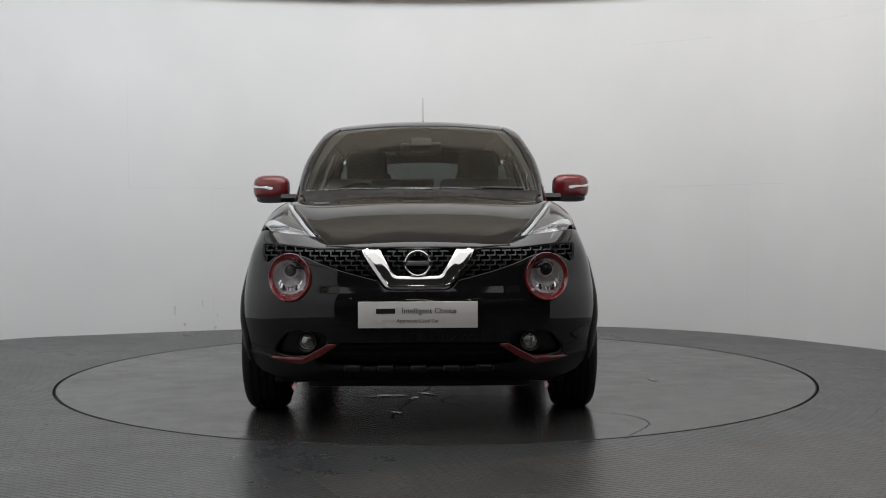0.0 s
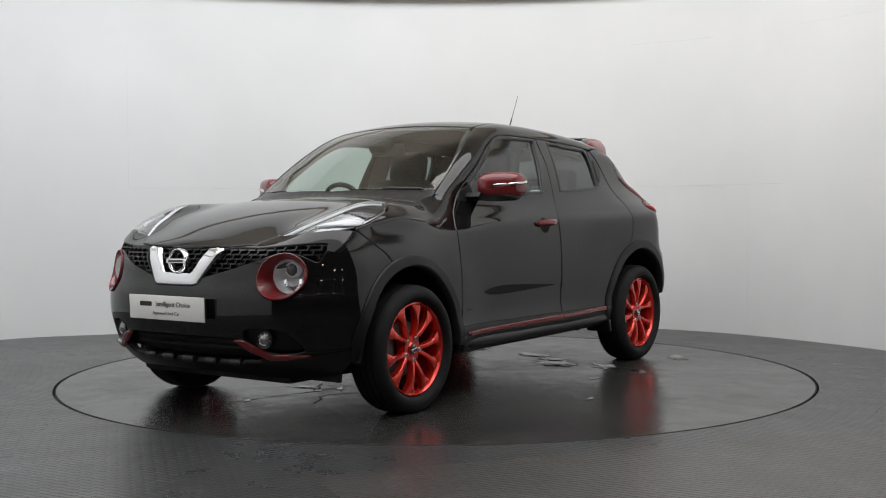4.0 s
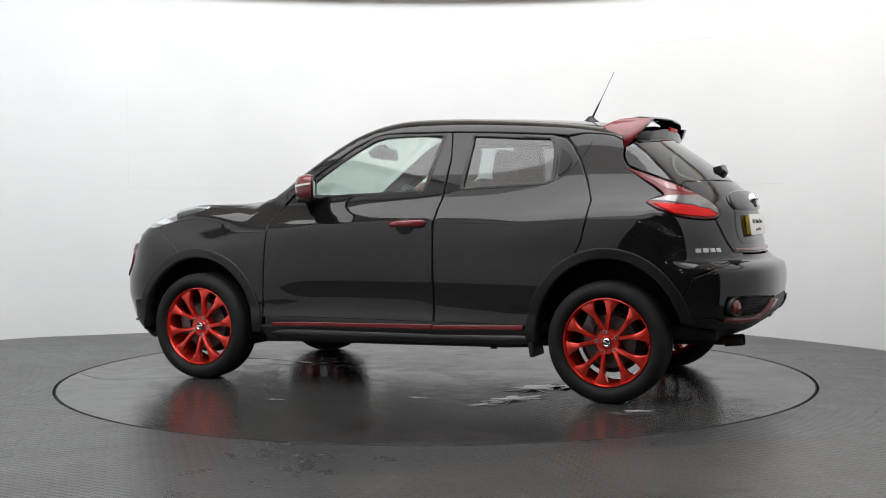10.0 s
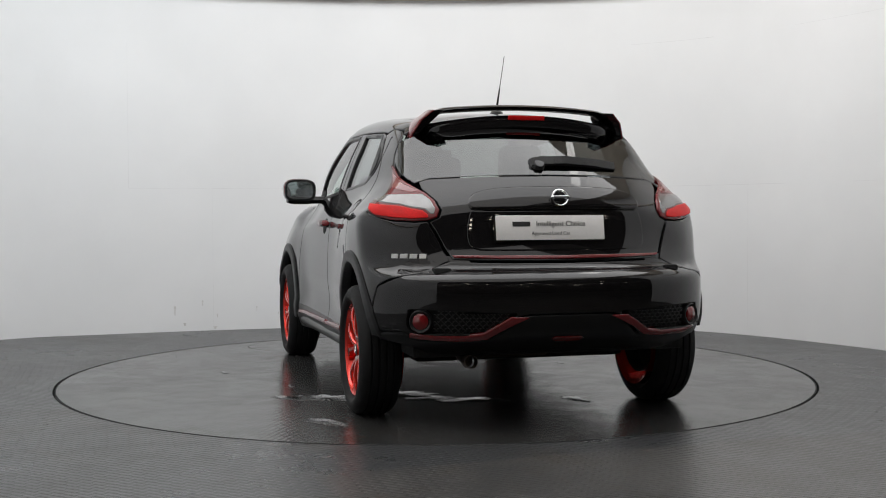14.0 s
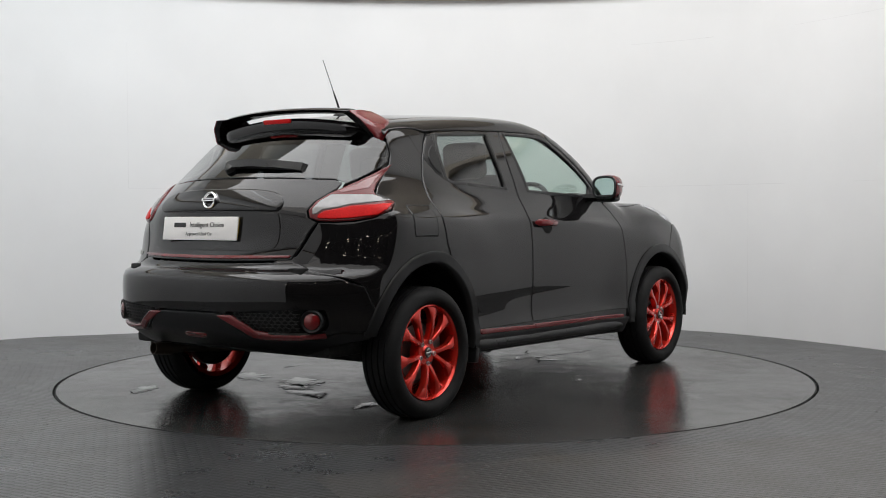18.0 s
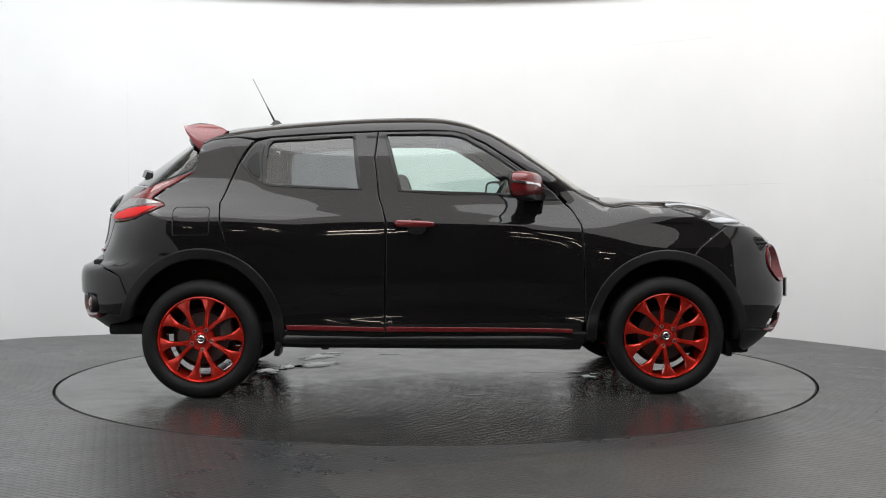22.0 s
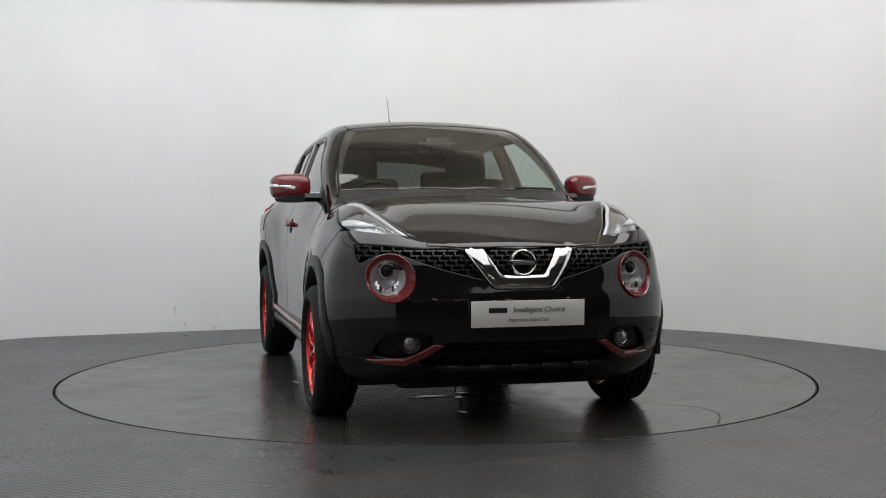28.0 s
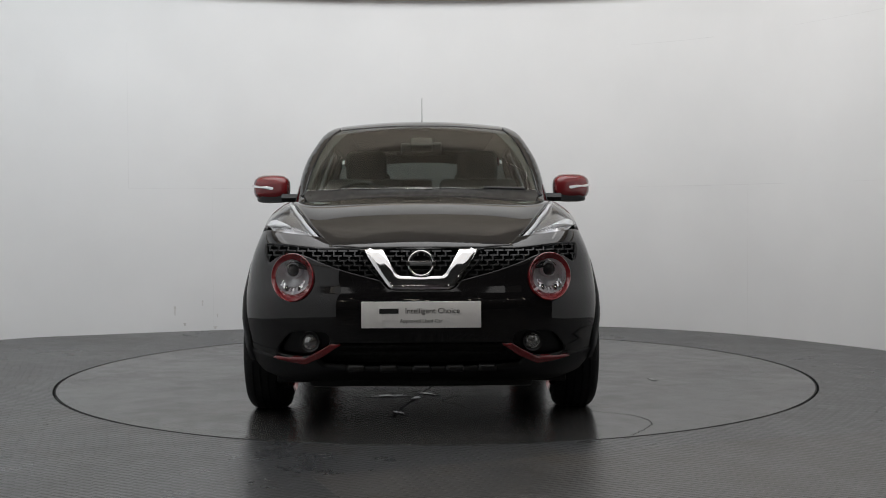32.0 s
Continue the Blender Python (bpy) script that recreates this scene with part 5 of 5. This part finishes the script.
# ---- mirrors and handles ----
def door_mirror(s, parent):
    m = new("door_mirror")
    m.parent = parent
    m["label"] = "red capped door mirror with a silver indicator strip"

    def ring(x, y0, y1, z0, z1, bulge=1.0, n=28, p=3.4):
        pts = []
        for a in np.linspace(0, 2 * math.pi, n, endpoint=False):
            c, sn = math.cos(a), math.sin(a)
            r = (abs(c) ** p + abs(sn) ** p) ** (-1 / p)
            pts.append((x, (y0 + y1) / 2 + r * c * (y1 - y0) / 2, (z0 + z1) / 2 + r * sn * (z1 - z0) / 2 * bulge))
        return [(0.445 + (px - 0.398) * 0.645 - 0.45 * (py - 0.87), py, pz) for px, py, pz in pts]
    cap = [ring(0.592, 0.83, 0.90, 1.13, 1.165), ring(0.585, 0.795, 0.935, 1.10, 1.19), ring(0.56, 0.775, 0.965, 1.083, 1.208), ring(0.52, 0.765, 0.978, 1.075, 1.217), ring(0.46, 0.762, 0.98, 1.073, 1.221), ring(0.42, 0.764, 0.978, 1.078, 1.218), ring(0.408, 0.772, 0.970, 1.085, 1.21)]
    part("mirror_cap", mirrored(loft(cap, caps=True), s), RED, m, "red gloss mirror cap")
    part("mirror_frame", mirrored(loft([ring(0.412, 0.762, 0.976, 1.075, 1.217), ring(0.398, 0.765, 0.973, 1.078, 1.214), ring(0.399, 0.78, 0.962, 1.09, 1.203), ring(0.408, 0.782, 0.960, 1.092, 1.20)]), s), SATIN, m)
    part("mirror_pane", mirrored(loft([ring(0.404, 0.78, 0.962, 1.09, 1.203), ring(0.4035, 0.87, 0.8705, 1.146, 1.1465)]), s), MIRROR_GLASS, m, "mirror glass")
    part("mirror_foot", mirrored(loft([ring(0.575, 0.78, 0.93, 1.063, 1.10), ring(0.53, 0.765, 0.955, 1.058, 1.105), ring(0.44, 0.768, 0.95, 1.06, 1.10), ring(0.42, 0.79, 0.92, 1.07, 1.09)], caps=True), s), PLASTIC, m, "black mirror base")
    part("mirror_arm", mirrored(loft([[(x, y, z) for x, z in ((0.60, 1.062), (0.62, 1.085), (0.60, 1.108), (0.50, 1.108), (0.48, 1.085), (0.50, 1.062))] for y in (0.70, 0.80)], caps=True), s), PLASTIC, m)
    strip = [ring(x, y0, y1, z - 0.008, z + 0.008, n=10) for x, y0, y1, z in ((0.598, 0.85, 0.88, 1.142), (0.594, 0.87, 0.91, 1.146), (0.574, 0.92, 0.966, 1.152), (0.525, 0.955, 0.987, 1.158), (0.45, 0.962, 0.985, 1.163), (0.425, 0.968, 0.982, 1.165))]
    part("mirror_indicator", mirrored(loft(strip, caps=True), s), CHROME, m, "silver indicator strip")
    return m


for s, d in zip((1, -1), fd):
    door_mirror(s, d)
panel("mirror_mount", PLASTIC, fd, "long", on_side([(0.705, 1.062), (0.655, 1.118), (0.57, 1.155), (0.54, 1.09), (0.60, 1.062)]), both=True, off=0.006, edge=0.006, grid=0.03)
for s, d in zip((1, -1), fd):
    prof = []
    for x, w, hgt, out in ((0.005, 0.004, 0.006, 0.0), (0.0, 0.018, 0.026, 0.012), (-0.04, 0.022, 0.034, 0.030), (-0.12, 0.022, 0.038, 0.034), (-0.18, 0.022, 0.040, 0.028), (-0.206, 0.018, 0.034, 0.014), (-0.215, 0.004, 0.012, 0.0)):
        base = on_side([(min(-0.001, x), 0.934 - x * 0.03)])[0]
        prof.append([(x, base[1] + out + 0.5 * w * math.cos(a), base[2] + 0.5 * hgt * math.sin(a)) for a in np.linspace(0, 2 * math.pi, 12, endpoint=False)])
    part("door_handle", mirrored(loft(prof, caps=True), s), RED, d, "red door handle")
# flat matt disc: the cup's shade is put into its black colour
panel("handle_cup", DARK, fd, "long", on_side([(-0.09 + 0.054 * math.cos(a), 0.922 + 0.046 * math.sin(a)) for a in np.linspace(0, 2 * math.pi, 16, endpoint=False)]), both=True, off=0.002, edge=0.002, grid=0.02, step=0.01, curved=True, label="flat dark disc for the shade in the handle recess")
# window seals
panel("window_seal", SATIN, fd, "long", on_side(grow(F_GLASS, 0.016)), both=True, holes=[on_side(grow(F_GLASS, -0.007))], off=0.003, edge=0.003, grid=0.05, curved_holes=False, label="black rubber window seal")
panel("window_seal", SATIN, rd, "long", on_side(grow(R_GLASS, 0.016)), both=True, holes=[on_side(grow(R_GLASS, -0.007))], off=0.003, edge=0.003, grid=0.05, curved_holes=False, label="black rubber window seal")

# ---- tail details ----
panel("clear_section", TAIL_CLEAR, lamps_r, "rear", cat([on_side([(-1.478, 1.052), (-1.56, 1.077)]), on_rear([(0.67, 1.078), (0.60, 1.078), (0.574, 1.05), (0.560, 1.012), (0.568, 0.988), (0.584, 0.988), (0.602, 1.008), (0.66, 1.018), (0.70, 1.031), (0.745, 1.037)])]), both=True, off=0.012, edge=0.004, grid=0.02, step=0.01, label="clear reversing lamp section")
panel("lamp_section", LAMP_BRIGHT, lamps_r, "rear", cat([on_side([(-1.50, 1.034)]), on_rear([(0.745, 1.027), (0.70, 1.022), (0.66, 1.010), (0.612, 1.001), (0.594, 0.985), (0.592, 0.974), (0.60, 0.969), (0.66, 0.966), (0.735, 0.972)]), on_side([(-1.60, 0.985), (-1.54, 1.013)])]), both=True, off=0.0145, edge=0.003, grid=0.02, step=0.01)
panel("dark_section", LAMP_DARK, lamps_r, "rear", cat([on_side([(-1.40, 1.190), (-1.48, 1.150), (-1.55, 1.108)]), on_rear([(0.64, 1.085), (0.61, 1.095)]), on_side([(-1.58, 1.128), (-1.50, 1.162)])]), both=True, off=0.011, edge=0.004, grid=0.02, step=0.012)
panel("plate_surround", PAINT, tailgate, "rear", half(on_rear([(0.03, 0.818), (0.2, 0.818), (0.34, 0.819), (0.395, 0.823), (0.425, 0.842), (0.436, 0.88), (0.434, 0.93), (0.424, 0.975), (0.412, 1.0), (0.39, 1.004), (0.2, 1.004), (0.03, 1.004)])), curved=True, off=0.005, edge=0.008, thick=0.03, grid=0.025)
panel("tailgate_handle", PAINT, tailgate, "rear", half(on_rear([(0.03, 1.010), (0.2, 1.009), (0.36, 1.008), (0.405, 1.010), (0.418, 1.028), (0.412, 1.052), (0.385, 1.077), (0.33, 1.094), (0.25, 1.104), (0.14, 1.109), (0.03, 1.110)])), curved=True, off=0.016, edge=0.010, thick=0.03, grid=0.025)
panel("tailgate_strip", RED, tailgate, "rear", half(on_rear([(0.0, 0.782), (0.3, 0.785), (0.498, 0.790), (0.505, 0.800), (0.3, 0.798), (0.0, 0.796)])), off=0.008, edge=0.003, grid=0.02, label="red gloss strip along the tailgate foot")
bx = float(on_rear([(0.0, 1.062)])[0][0]) - 0.026
rbadge = part("badge", lathe([(0.030, 0.0), (0.033, -0.006), (0.037, -0.008), (0.041, -0.006), (0.043, 0.0), (0.043, 0.02), (0.030, 0.02)], 48, "x", pose(bx, 0, 1.062, 0, 16, 0), closed=True), CHROME, tailgate, "chrome ring badge with a bar")
part("badge_bar", bevel_box(0.012, 0.092, 0.016, pose(bx - 0.006, 0, 1.064, 0, 16, 0), 0.004), CHROME, rbadge)
part("badge_face", bevel_box(0.003, 0.066, 0.007, pose(bx - 0.012, 0, 1.066, 0, 16, 0), 0.001), GREY_INK, rbadge)
JX = [(0.742, 0.026), (0.706, 0.030), (0.668, 0.030), (0.630, 0.028)]
for y, w in JX:
    panel("model_badge", STEEL, car, "rear", on_rear([(y - w / 2, 0.786), (y + w / 2, 0.786), (y + w / 2 - 0.003, 0.807), (y - w / 2 - 0.003, 0.807)]), off=0.004, edge=0.002, grid=0.02, step=0.01, label="small chrome badge shape")
panel("rear_mesh_frame", DARK, rear_bumper, "rear", on_rear(R_MESH), both=True, off=-0.028, edge=0.004, grid=0.03)
MESH_GREY = plain("grey_black_mesh", (0.03, 0.03, 0.031), rough=0.5, noise_scale=300, vary=0.2)
for s in (1, -1):
    poly = np.array(R_MESH)
    boxes = []
    for k, z in enumerate(np.arange(0.452, 0.56, 0.016)):
        for y in np.arange(0.25 + (k % 2) * 0.015, 0.60, 0.030):
            for dy, dz in ((0.0075, 0.008), (0.0075, -0.008)):
                boxes.append([(y - dy, z - dz), (y - dy + 0.006, z - dz), (y + dy + 0.006, z + dz), (y + dy, z + dz)])
    boxes = np.array(boxes)
    cen = boxes.mean(axis=1)
    boxes = boxes[in_poly(poly, cen) & (seg_dist(cen, poly) > 0.006)]
    verts, faces = [], []
    for q in on_rear(boxes.reshape(-1, 2)).reshape(-1, 4, 3):
        b = len(verts)
        verts += list(q) + [p + (0.02, 0, 0) for p in q]
        faces += [(b + 3, b + 2, b + 1, b), (b, b + 1, b + 5, b + 4), (b + 2, b + 3, b + 7, b + 6)]
    v = np.array(verts) * (1, s, 1) + (0.008, 0, 0)
    link_mesh("rear_mesh", v, faces if s > 0 else [f[::-1] for f in faces], MESH_GREY, rear_bumper, smooth=False, label="black honeycomb mesh")
    c = on_rear([REFL])[0]
    part("rear_reflector", mirrored(lathe([(0.001, -0.014), (0.02, -0.012), (0.036, -0.004), (0.039, 0.004), (0.039, 0.04)], 32, "x", pose(c[0], c[1], c[2], 0, 0, -28)), s), LAMP_DARK, rear_bumper, "round red reflector")
    part("reflector_surround", mirrored(lathe([(0.040, -0.004), (0.048, -0.008), (0.054, 0.0), (0.054, 0.04)], 32, "x", pose(c[0], c[1], c[2], 0, 0, -28)), s), PLASTIC, rear_bumper)
panel("bumper_accent", RED, rear_bumper, "rear", on_rear([(0.70, 0.436), (0.60, 0.425), (0.45, 0.424), (0.38, 0.432), (0.31, 0.475), (0.20, 0.525), (0.28, 0.527), (0.34, 0.492), (0.40, 0.453), (0.48, 0.442), (0.60, 0.442), (0.70, 0.452)]), both=True, off=0.014, edge=0.005, thick=0.03, grid=0.02, step=0.012, label="red accent blade")
panel("rear_fog_lamp", LAMP_DARK, rear_bumper, "rear", half(on_rear([(0.0, 0.408), (0.06, 0.412), (0.078, 0.425), (0.06, 0.432), (0.0, 0.432)])), off=0.008, edge=0.004, grid=0.02, step=0.01, label="red rear fog lamp")
exhaust = part("exhaust", tube([(-1.2, 0.30, 0.28), (-1.5, 0.36, 0.29), (-1.70, 0.40, 0.305), (-1.79, 0.417, 0.305)], 0.024, 16), RUST, car, "rusty steel exhaust pipe")
part("exhaust_tip", lathe([(0.028, -0.10), (0.031, -0.10), (0.032, 0.0), (0.027, 0.0), (0.026, -0.08)], 24, "x", pose(-1.80, 0.415, 0.306, 0, 6, -8)), RUST, exhaust)
part("silencer", bevel_box(0.22, 0.40, 0.10, pose(-1.56, 0.15, 0.35), 0.05, 4), RUST, exhaust)
part("rear_axle", tube([(-1.262, -0.62, 0.30), (-1.22, 0, 0.29), (-1.262, 0.62, 0.30)], 0.035, 12), DARK, car)
v_, f_, n_ = mirror_y(*patch("long", on_side([(-1.218, 0.880), (-1.399, 0.880), (-1.407, 0.898), (-1.407, 1.018), (-1.394, 1.035), (-1.221, 1.035), (-1.208, 1.018), (-1.208, 0.898)]), off=0.0012, edge=0.001, thick=0.004, grid=0.03))
link_mesh("flap_gap", v_, f_, DARK, car, normals=n_)
v_, f_, n_ = mirror_y(*patch("long", on_side([(-1.222, 0.885), (-1.395, 0.885), (-1.402, 0.90), (-1.402, 1.015), (-1.39, 1.030), (-1.225, 1.030), (-1.213, 1.015), (-1.213, 0.90)]), off=0.0035, edge=0.003, thick=0.004, grid=0.03, sag=0.8))
link_mesh("fuel_flap", v_, f_, PAINT, car, normals=n_)

# wiper, spoiler, aerial
panel("pillar_insert", PAINT, car, "long", on_side([(-1.135, 1.388), (-1.045, 1.398), (-1.028, 1.375), (-1.075, 1.285), (-1.095, 1.31)]), both=True, off=0.002, edge=0.003, thick=0.006, grid=0.03)
wiper = part("rear_wiper", loft([[(x, y, z) for x, z in ((x0 - 0.045, z0 + 0.004), (x0 - 0.03, z0 + 0.04), (x0 + 0.012, z0 + 0.03), (x0, z0 - 0.02))] for x0, y, z0 in ((-1.685, 0.075, 1.215), (-1.69, 0.03, 1.222), (-1.685, -0.10, 1.225), (-1.66, -0.25, 1.215), (-1.615, -0.38, 1.20))], caps=True), SATIN, car, "black rear wiper")
part("wiper_boss", lathe([(0.0, -0.05), (0.022, -0.046), (0.03, -0.03), (0.032, 0.03)], 24, "x", pose(-1.70, 0.04, 1.20, 0, 40, 0)), SATIN, wiper)
spoiler = new("roof_spoiler")
spoiler.parent = car
spoiler["label"] = "twin-deck roof spoiler, black with red end fins"
SEC = [(-1.235, 1.492), (-1.29, 1.494), (-1.345, 1.490), (-1.40, 1.483), (-1.432, 1.468), (-1.434, 1.454), (-1.418, 1.412), (-1.395, 1.376), (-1.345, 1.398), (-1.25, 1.43)]
rows = []
for y in np.linspace(-0.54, 0.54, 29):
    rows.append([(x + 0.22 * y * y + 0.13 * max(0, (abs(y) - 0.40) / 0.14) ** 2 * (1 if z < 1.47 else 0), y, z - 0.20 * y * y) for x, z in SEC])
part("spoiler_deck", loft(rows, caps=True), PAINT, spoiler, "gloss black lower deck")
AIR = [(-1.318, 1.524), (-1.34, 1.534), (-1.38, 1.538), (-1.43, 1.530), (-1.445, 1.521), (-1.42, 1.512), (-1.36, 1.508), (-1.325, 1.513)]
rows = []
for y in np.linspace(-0.50, 0.50, 33):
    k = abs(y) / 0.5
    rows.append([(x + 0.30 * y * y, y, z - 0.10 * y * y - 0.06 * max(0, k - 0.86) / 0.14) for x, z in AIR])
part("spoiler_blade", loft(rows, caps=True), PAINT, spoiler, "slim gloss black upper blade")
FIN = [(-1.155, 1.466), (-1.20, 1.490), (-1.25, 1.507), (-1.33, 1.510), (-1.415, 1.500), (-1.388, 1.455), (-1.335, 1.385), (-1.295, 1.342), (-1.275, 1.344), (-1.22, 1.40)]


def fin_y(z, o):
    k = min(1, max(0, (z - 1.37) / 0.13))
    return 0.565 - 0.09 * k * k + o


for s in (1, -1):
    c = np.mean(FIN, axis=0)
    inner = [[(x, fin_y(z, -0.03 - 0.2 * max(0, z - 1.40)), z) for x, z in FIN], [(x, fin_y(z, -0.005), z) for x, z in FIN]]
    part("fin_inner", mirrored(loft(inner, caps=True), s), PAINT, spoiler, "gloss black inner face of the end fin")
    outer = [[(x, fin_y(z, -0.0045), z) for x, z in FIN]]
    for f in (1.0, 0.97, 0.9, 0.75, 0.5, 0.25, 0.02):
        outer.append([(c[0] + (x - c[0]) * f, fin_y(c[1] + (z - c[1]) * f, 0.002 + 0.008 * (1 - f ** 6)), c[1] + (z - c[1]) * f) for x, z in FIN])
    part("spoiler_fin", mirrored(loft(outer, caps=True), s), RED, spoiler, "red end fin")
part("high_stop_lamp", bevel_box(0.014, 0.19, 0.022, pose(-1.432, 0, 1.468, 0, -15, 0), 0.004), LAMP_BRIGHT, spoiler, "dark red high stop lamp")
aerial = part("aerial", tube([(-0.955, 0, 1.565), (-0.985, 0, 1.625), (-1.002, 0, 1.66)], 0.0065, 10, 0.5), SATIN, car, "thin whip aerial on the roof")
part("aerial_mast", tube([(-1.0, 0, 1.655), (-1.04, 0, 1.735), (-1.084, 0, 1.822)], 0.0022, 8, 0.8), SATIN, aerial)
part("aerial_base", lathe([(0.0, 0.035), (0.01, 0.03), (0.022, 0.012), (0.034, 0.0), (0.034, -0.01)], 24, "z", pose(-0.942, 0, 1.535) @ Matrix.Diagonal((1.5, 1, 1, 1))), SATIN, aerial)
panel("wiper_arm", SATIN, car, "long", on_top([(0.885, 0.34), (0.858, 0.46), (0.825, 0.57), (0.831, 0.574), (0.866, 0.465), (0.893, 0.34)]), off=0.006, edge=0.003, grid=0.04, label="black windscreen wiper")

# ---- cabin ----
def inner_skin(name, mat, chart, outline, off, both=False, **kw):
    return panel(name, mat, car, chart, outline, both=both, off=off, thick=0.01, grid=0.06, step=0.04, **kw)


inner_skin("headlining", LINING, "long", half(on_top([(0.20, 0.0), (0.17, 0.44), (-0.3, 0.47), (-0.8, 0.46), (-1.2, 0.43), (-1.24, 0.0)])), -0.035)
inner_skin("rail_lining", LINING, "long", cat([on_top([(0.36, 0.50), (0.20, 0.44), (-0.3, 0.46), (-0.8, 0.45), (-1.2, 0.42)]), on_side([(-1.2, 1.41), (-0.9, 1.432), (-0.3, 1.463), (0.0, 1.467), (0.13, 1.460), (0.31, 1.392), (0.60, 1.186), (0.70, 1.108)]),
                                                    on_top([(0.76, 0.628), (0.60, 0.588)])]), -0.022, both=True)
inner_skin("door_card", DASH, "long", on_side([(0.80, 0.36), (0.80, 1.0), (0.55, 1.075), (0.0, 1.09), (-0.35, 1.105), (-0.9, 1.13), (-1.15, 1.15), (-1.6, 1.10), (-1.6, 0.8), (-0.9, 0.75), (-0.8, 0.36)]), -0.045, both=True)
inner_skin("pillar_trim", DASH, "long", on_side([(-0.225, 1.09), (-0.25, 1.44), (-0.42, 1.43), (-0.40, 1.11)]), -0.03, both=True)
inner_skin("quarter_trim", DASH, "long", on_side([(-0.96, 1.10), (-0.96, 1.40), (-1.10, 1.42), (-1.28, 1.36), (-1.30, 1.28), (-1.45, 1.15), (-1.5, 1.05)]), -0.03, both=True)
part("dashboard", loft([[(x, y, z) for x, z in ((0.90, 1.02), (0.80, 1.055), (0.55, 1.05), (0.46, 1.0), (0.45, 0.80), (0.55, 0.6), (0.9, 0.6))] for y in np.linspace(-0.66, 0.66, 9)], caps=True), DASH, car, "dark dashboard")
part("cabin_floor", bevel_box(2.9, 1.36, 0.06, pose(-0.35, 0, 0.36), 0.02), DARK, car)
part("firewall", bevel_box(0.05, 1.30, 0.55, pose(0.88, 0, 0.72), 0.01), DARK, car)
part("parcel_shelf", bevel_box(0.55, 1.15, 0.03, pose(-1.45, 0, 1.03), 0.008), DASH, car)
part("load_floor", bevel_box(0.9, 1.2, 0.05, pose(-1.45, 0, 0.72), 0.01), DARK, car)


def seat(y, x0, w, name):
    st = new(name)
    st.parent = car
    part("cushion", bevel_box(0.50, w, 0.16, pose(x0 + 0.22, y, 0.66, 0, -6, 0), 0.05, 4), FABRIC, st)
    part("backrest", bevel_box(0.15, w, 0.58 if w < 1 else 0.50, pose(x0 - 0.08, y, 0.93 if w < 1 else 0.87, 0, -18, 0), 0.06, 4), FABRIC, st)
    return st


for y in (0.36, -0.36):
    st = seat(y, -0.05, 0.50, "front_seat")
    part("headrest", bevel_box(0.12, 0.26, 0.21, pose(-0.28, y, 1.295, 0, -10, 0), 0.058, 5), FABRIC, st)
    for dy in (-0.06, 0.06):
        part("headrest_post", tube([(-0.25, y + dy, 1.20), (-0.27, y + dy, 1.30)], 0.007, 8), STEEL, st)
bench = seat(0, -0.82, 1.22, "rear_bench")
for y in (0.36, -0.36):
    part("headrest", bevel_box(0.10, 0.26, 0.18, pose(-1.02, y, 1.20, 0, -10, 0), 0.05, 4), FABRIC, bench)
steering = part("steering_wheel", lathe([(0.17 + 0.015 * math.cos(a), 0.015 * math.sin(a)) for a in np.linspace(0, 2 * math.pi, 10, endpoint=False)], 48, "x", pose(0.36, -0.36, 1.02, 0, 24, 0), closed=True), SATIN, car, "black steering wheel on the right-hand side")
part("steering_boss", bevel_box(0.06, 0.30, 0.07, pose(0.37, -0.36, 1.02, 0, 24, 0), 0.02), SATIN, steering)
rear_view = part("rear_view_mirror", bevel_box(0.03, 0.24, 0.075, pose(0.40, 0, 1.375, 0, 8, 0), 0.014, 3), SATIN, car, "black interior mirror")
part("mirror_stalk", tube([(0.40, 0, 1.40), (0.43, 0, 1.435)], 0.012, 8), SATIN, rear_view)
part("sensor_pod", bevel_box(0.10, 0.13, 0.05, pose(0.46, 0, 1.395, 0, 30, 0), 0.015, 3), SATIN, rear_view)


def motions():
    th = [(0.0, -89.88), (0.4, -89.9), (0.7, -90.45), (1.0, -91.8), (1.5, -95.1), (2.0, -100.3), (2.5, -106.5), (3.0, -112.95)]
    th += [(t, -151.73 - 12.938 * (t - 6.0)) for t in range(4, 29)]
    th += [(28.5, -442.0), (29.0, -446.2), (29.5, -448.6), (30.0, -449.43), (30.4, -449.48), (32.0, -449.48)]
    walk(car, [(t, pose(0, 0, 0, 0, 0, a) @ pose(-0.031, -0.085, 0.0)) for t, a in th])
    walk(turntable, [(t, pose(0, 0, 0, 0, 0, a)) for t, a in th])


motions()
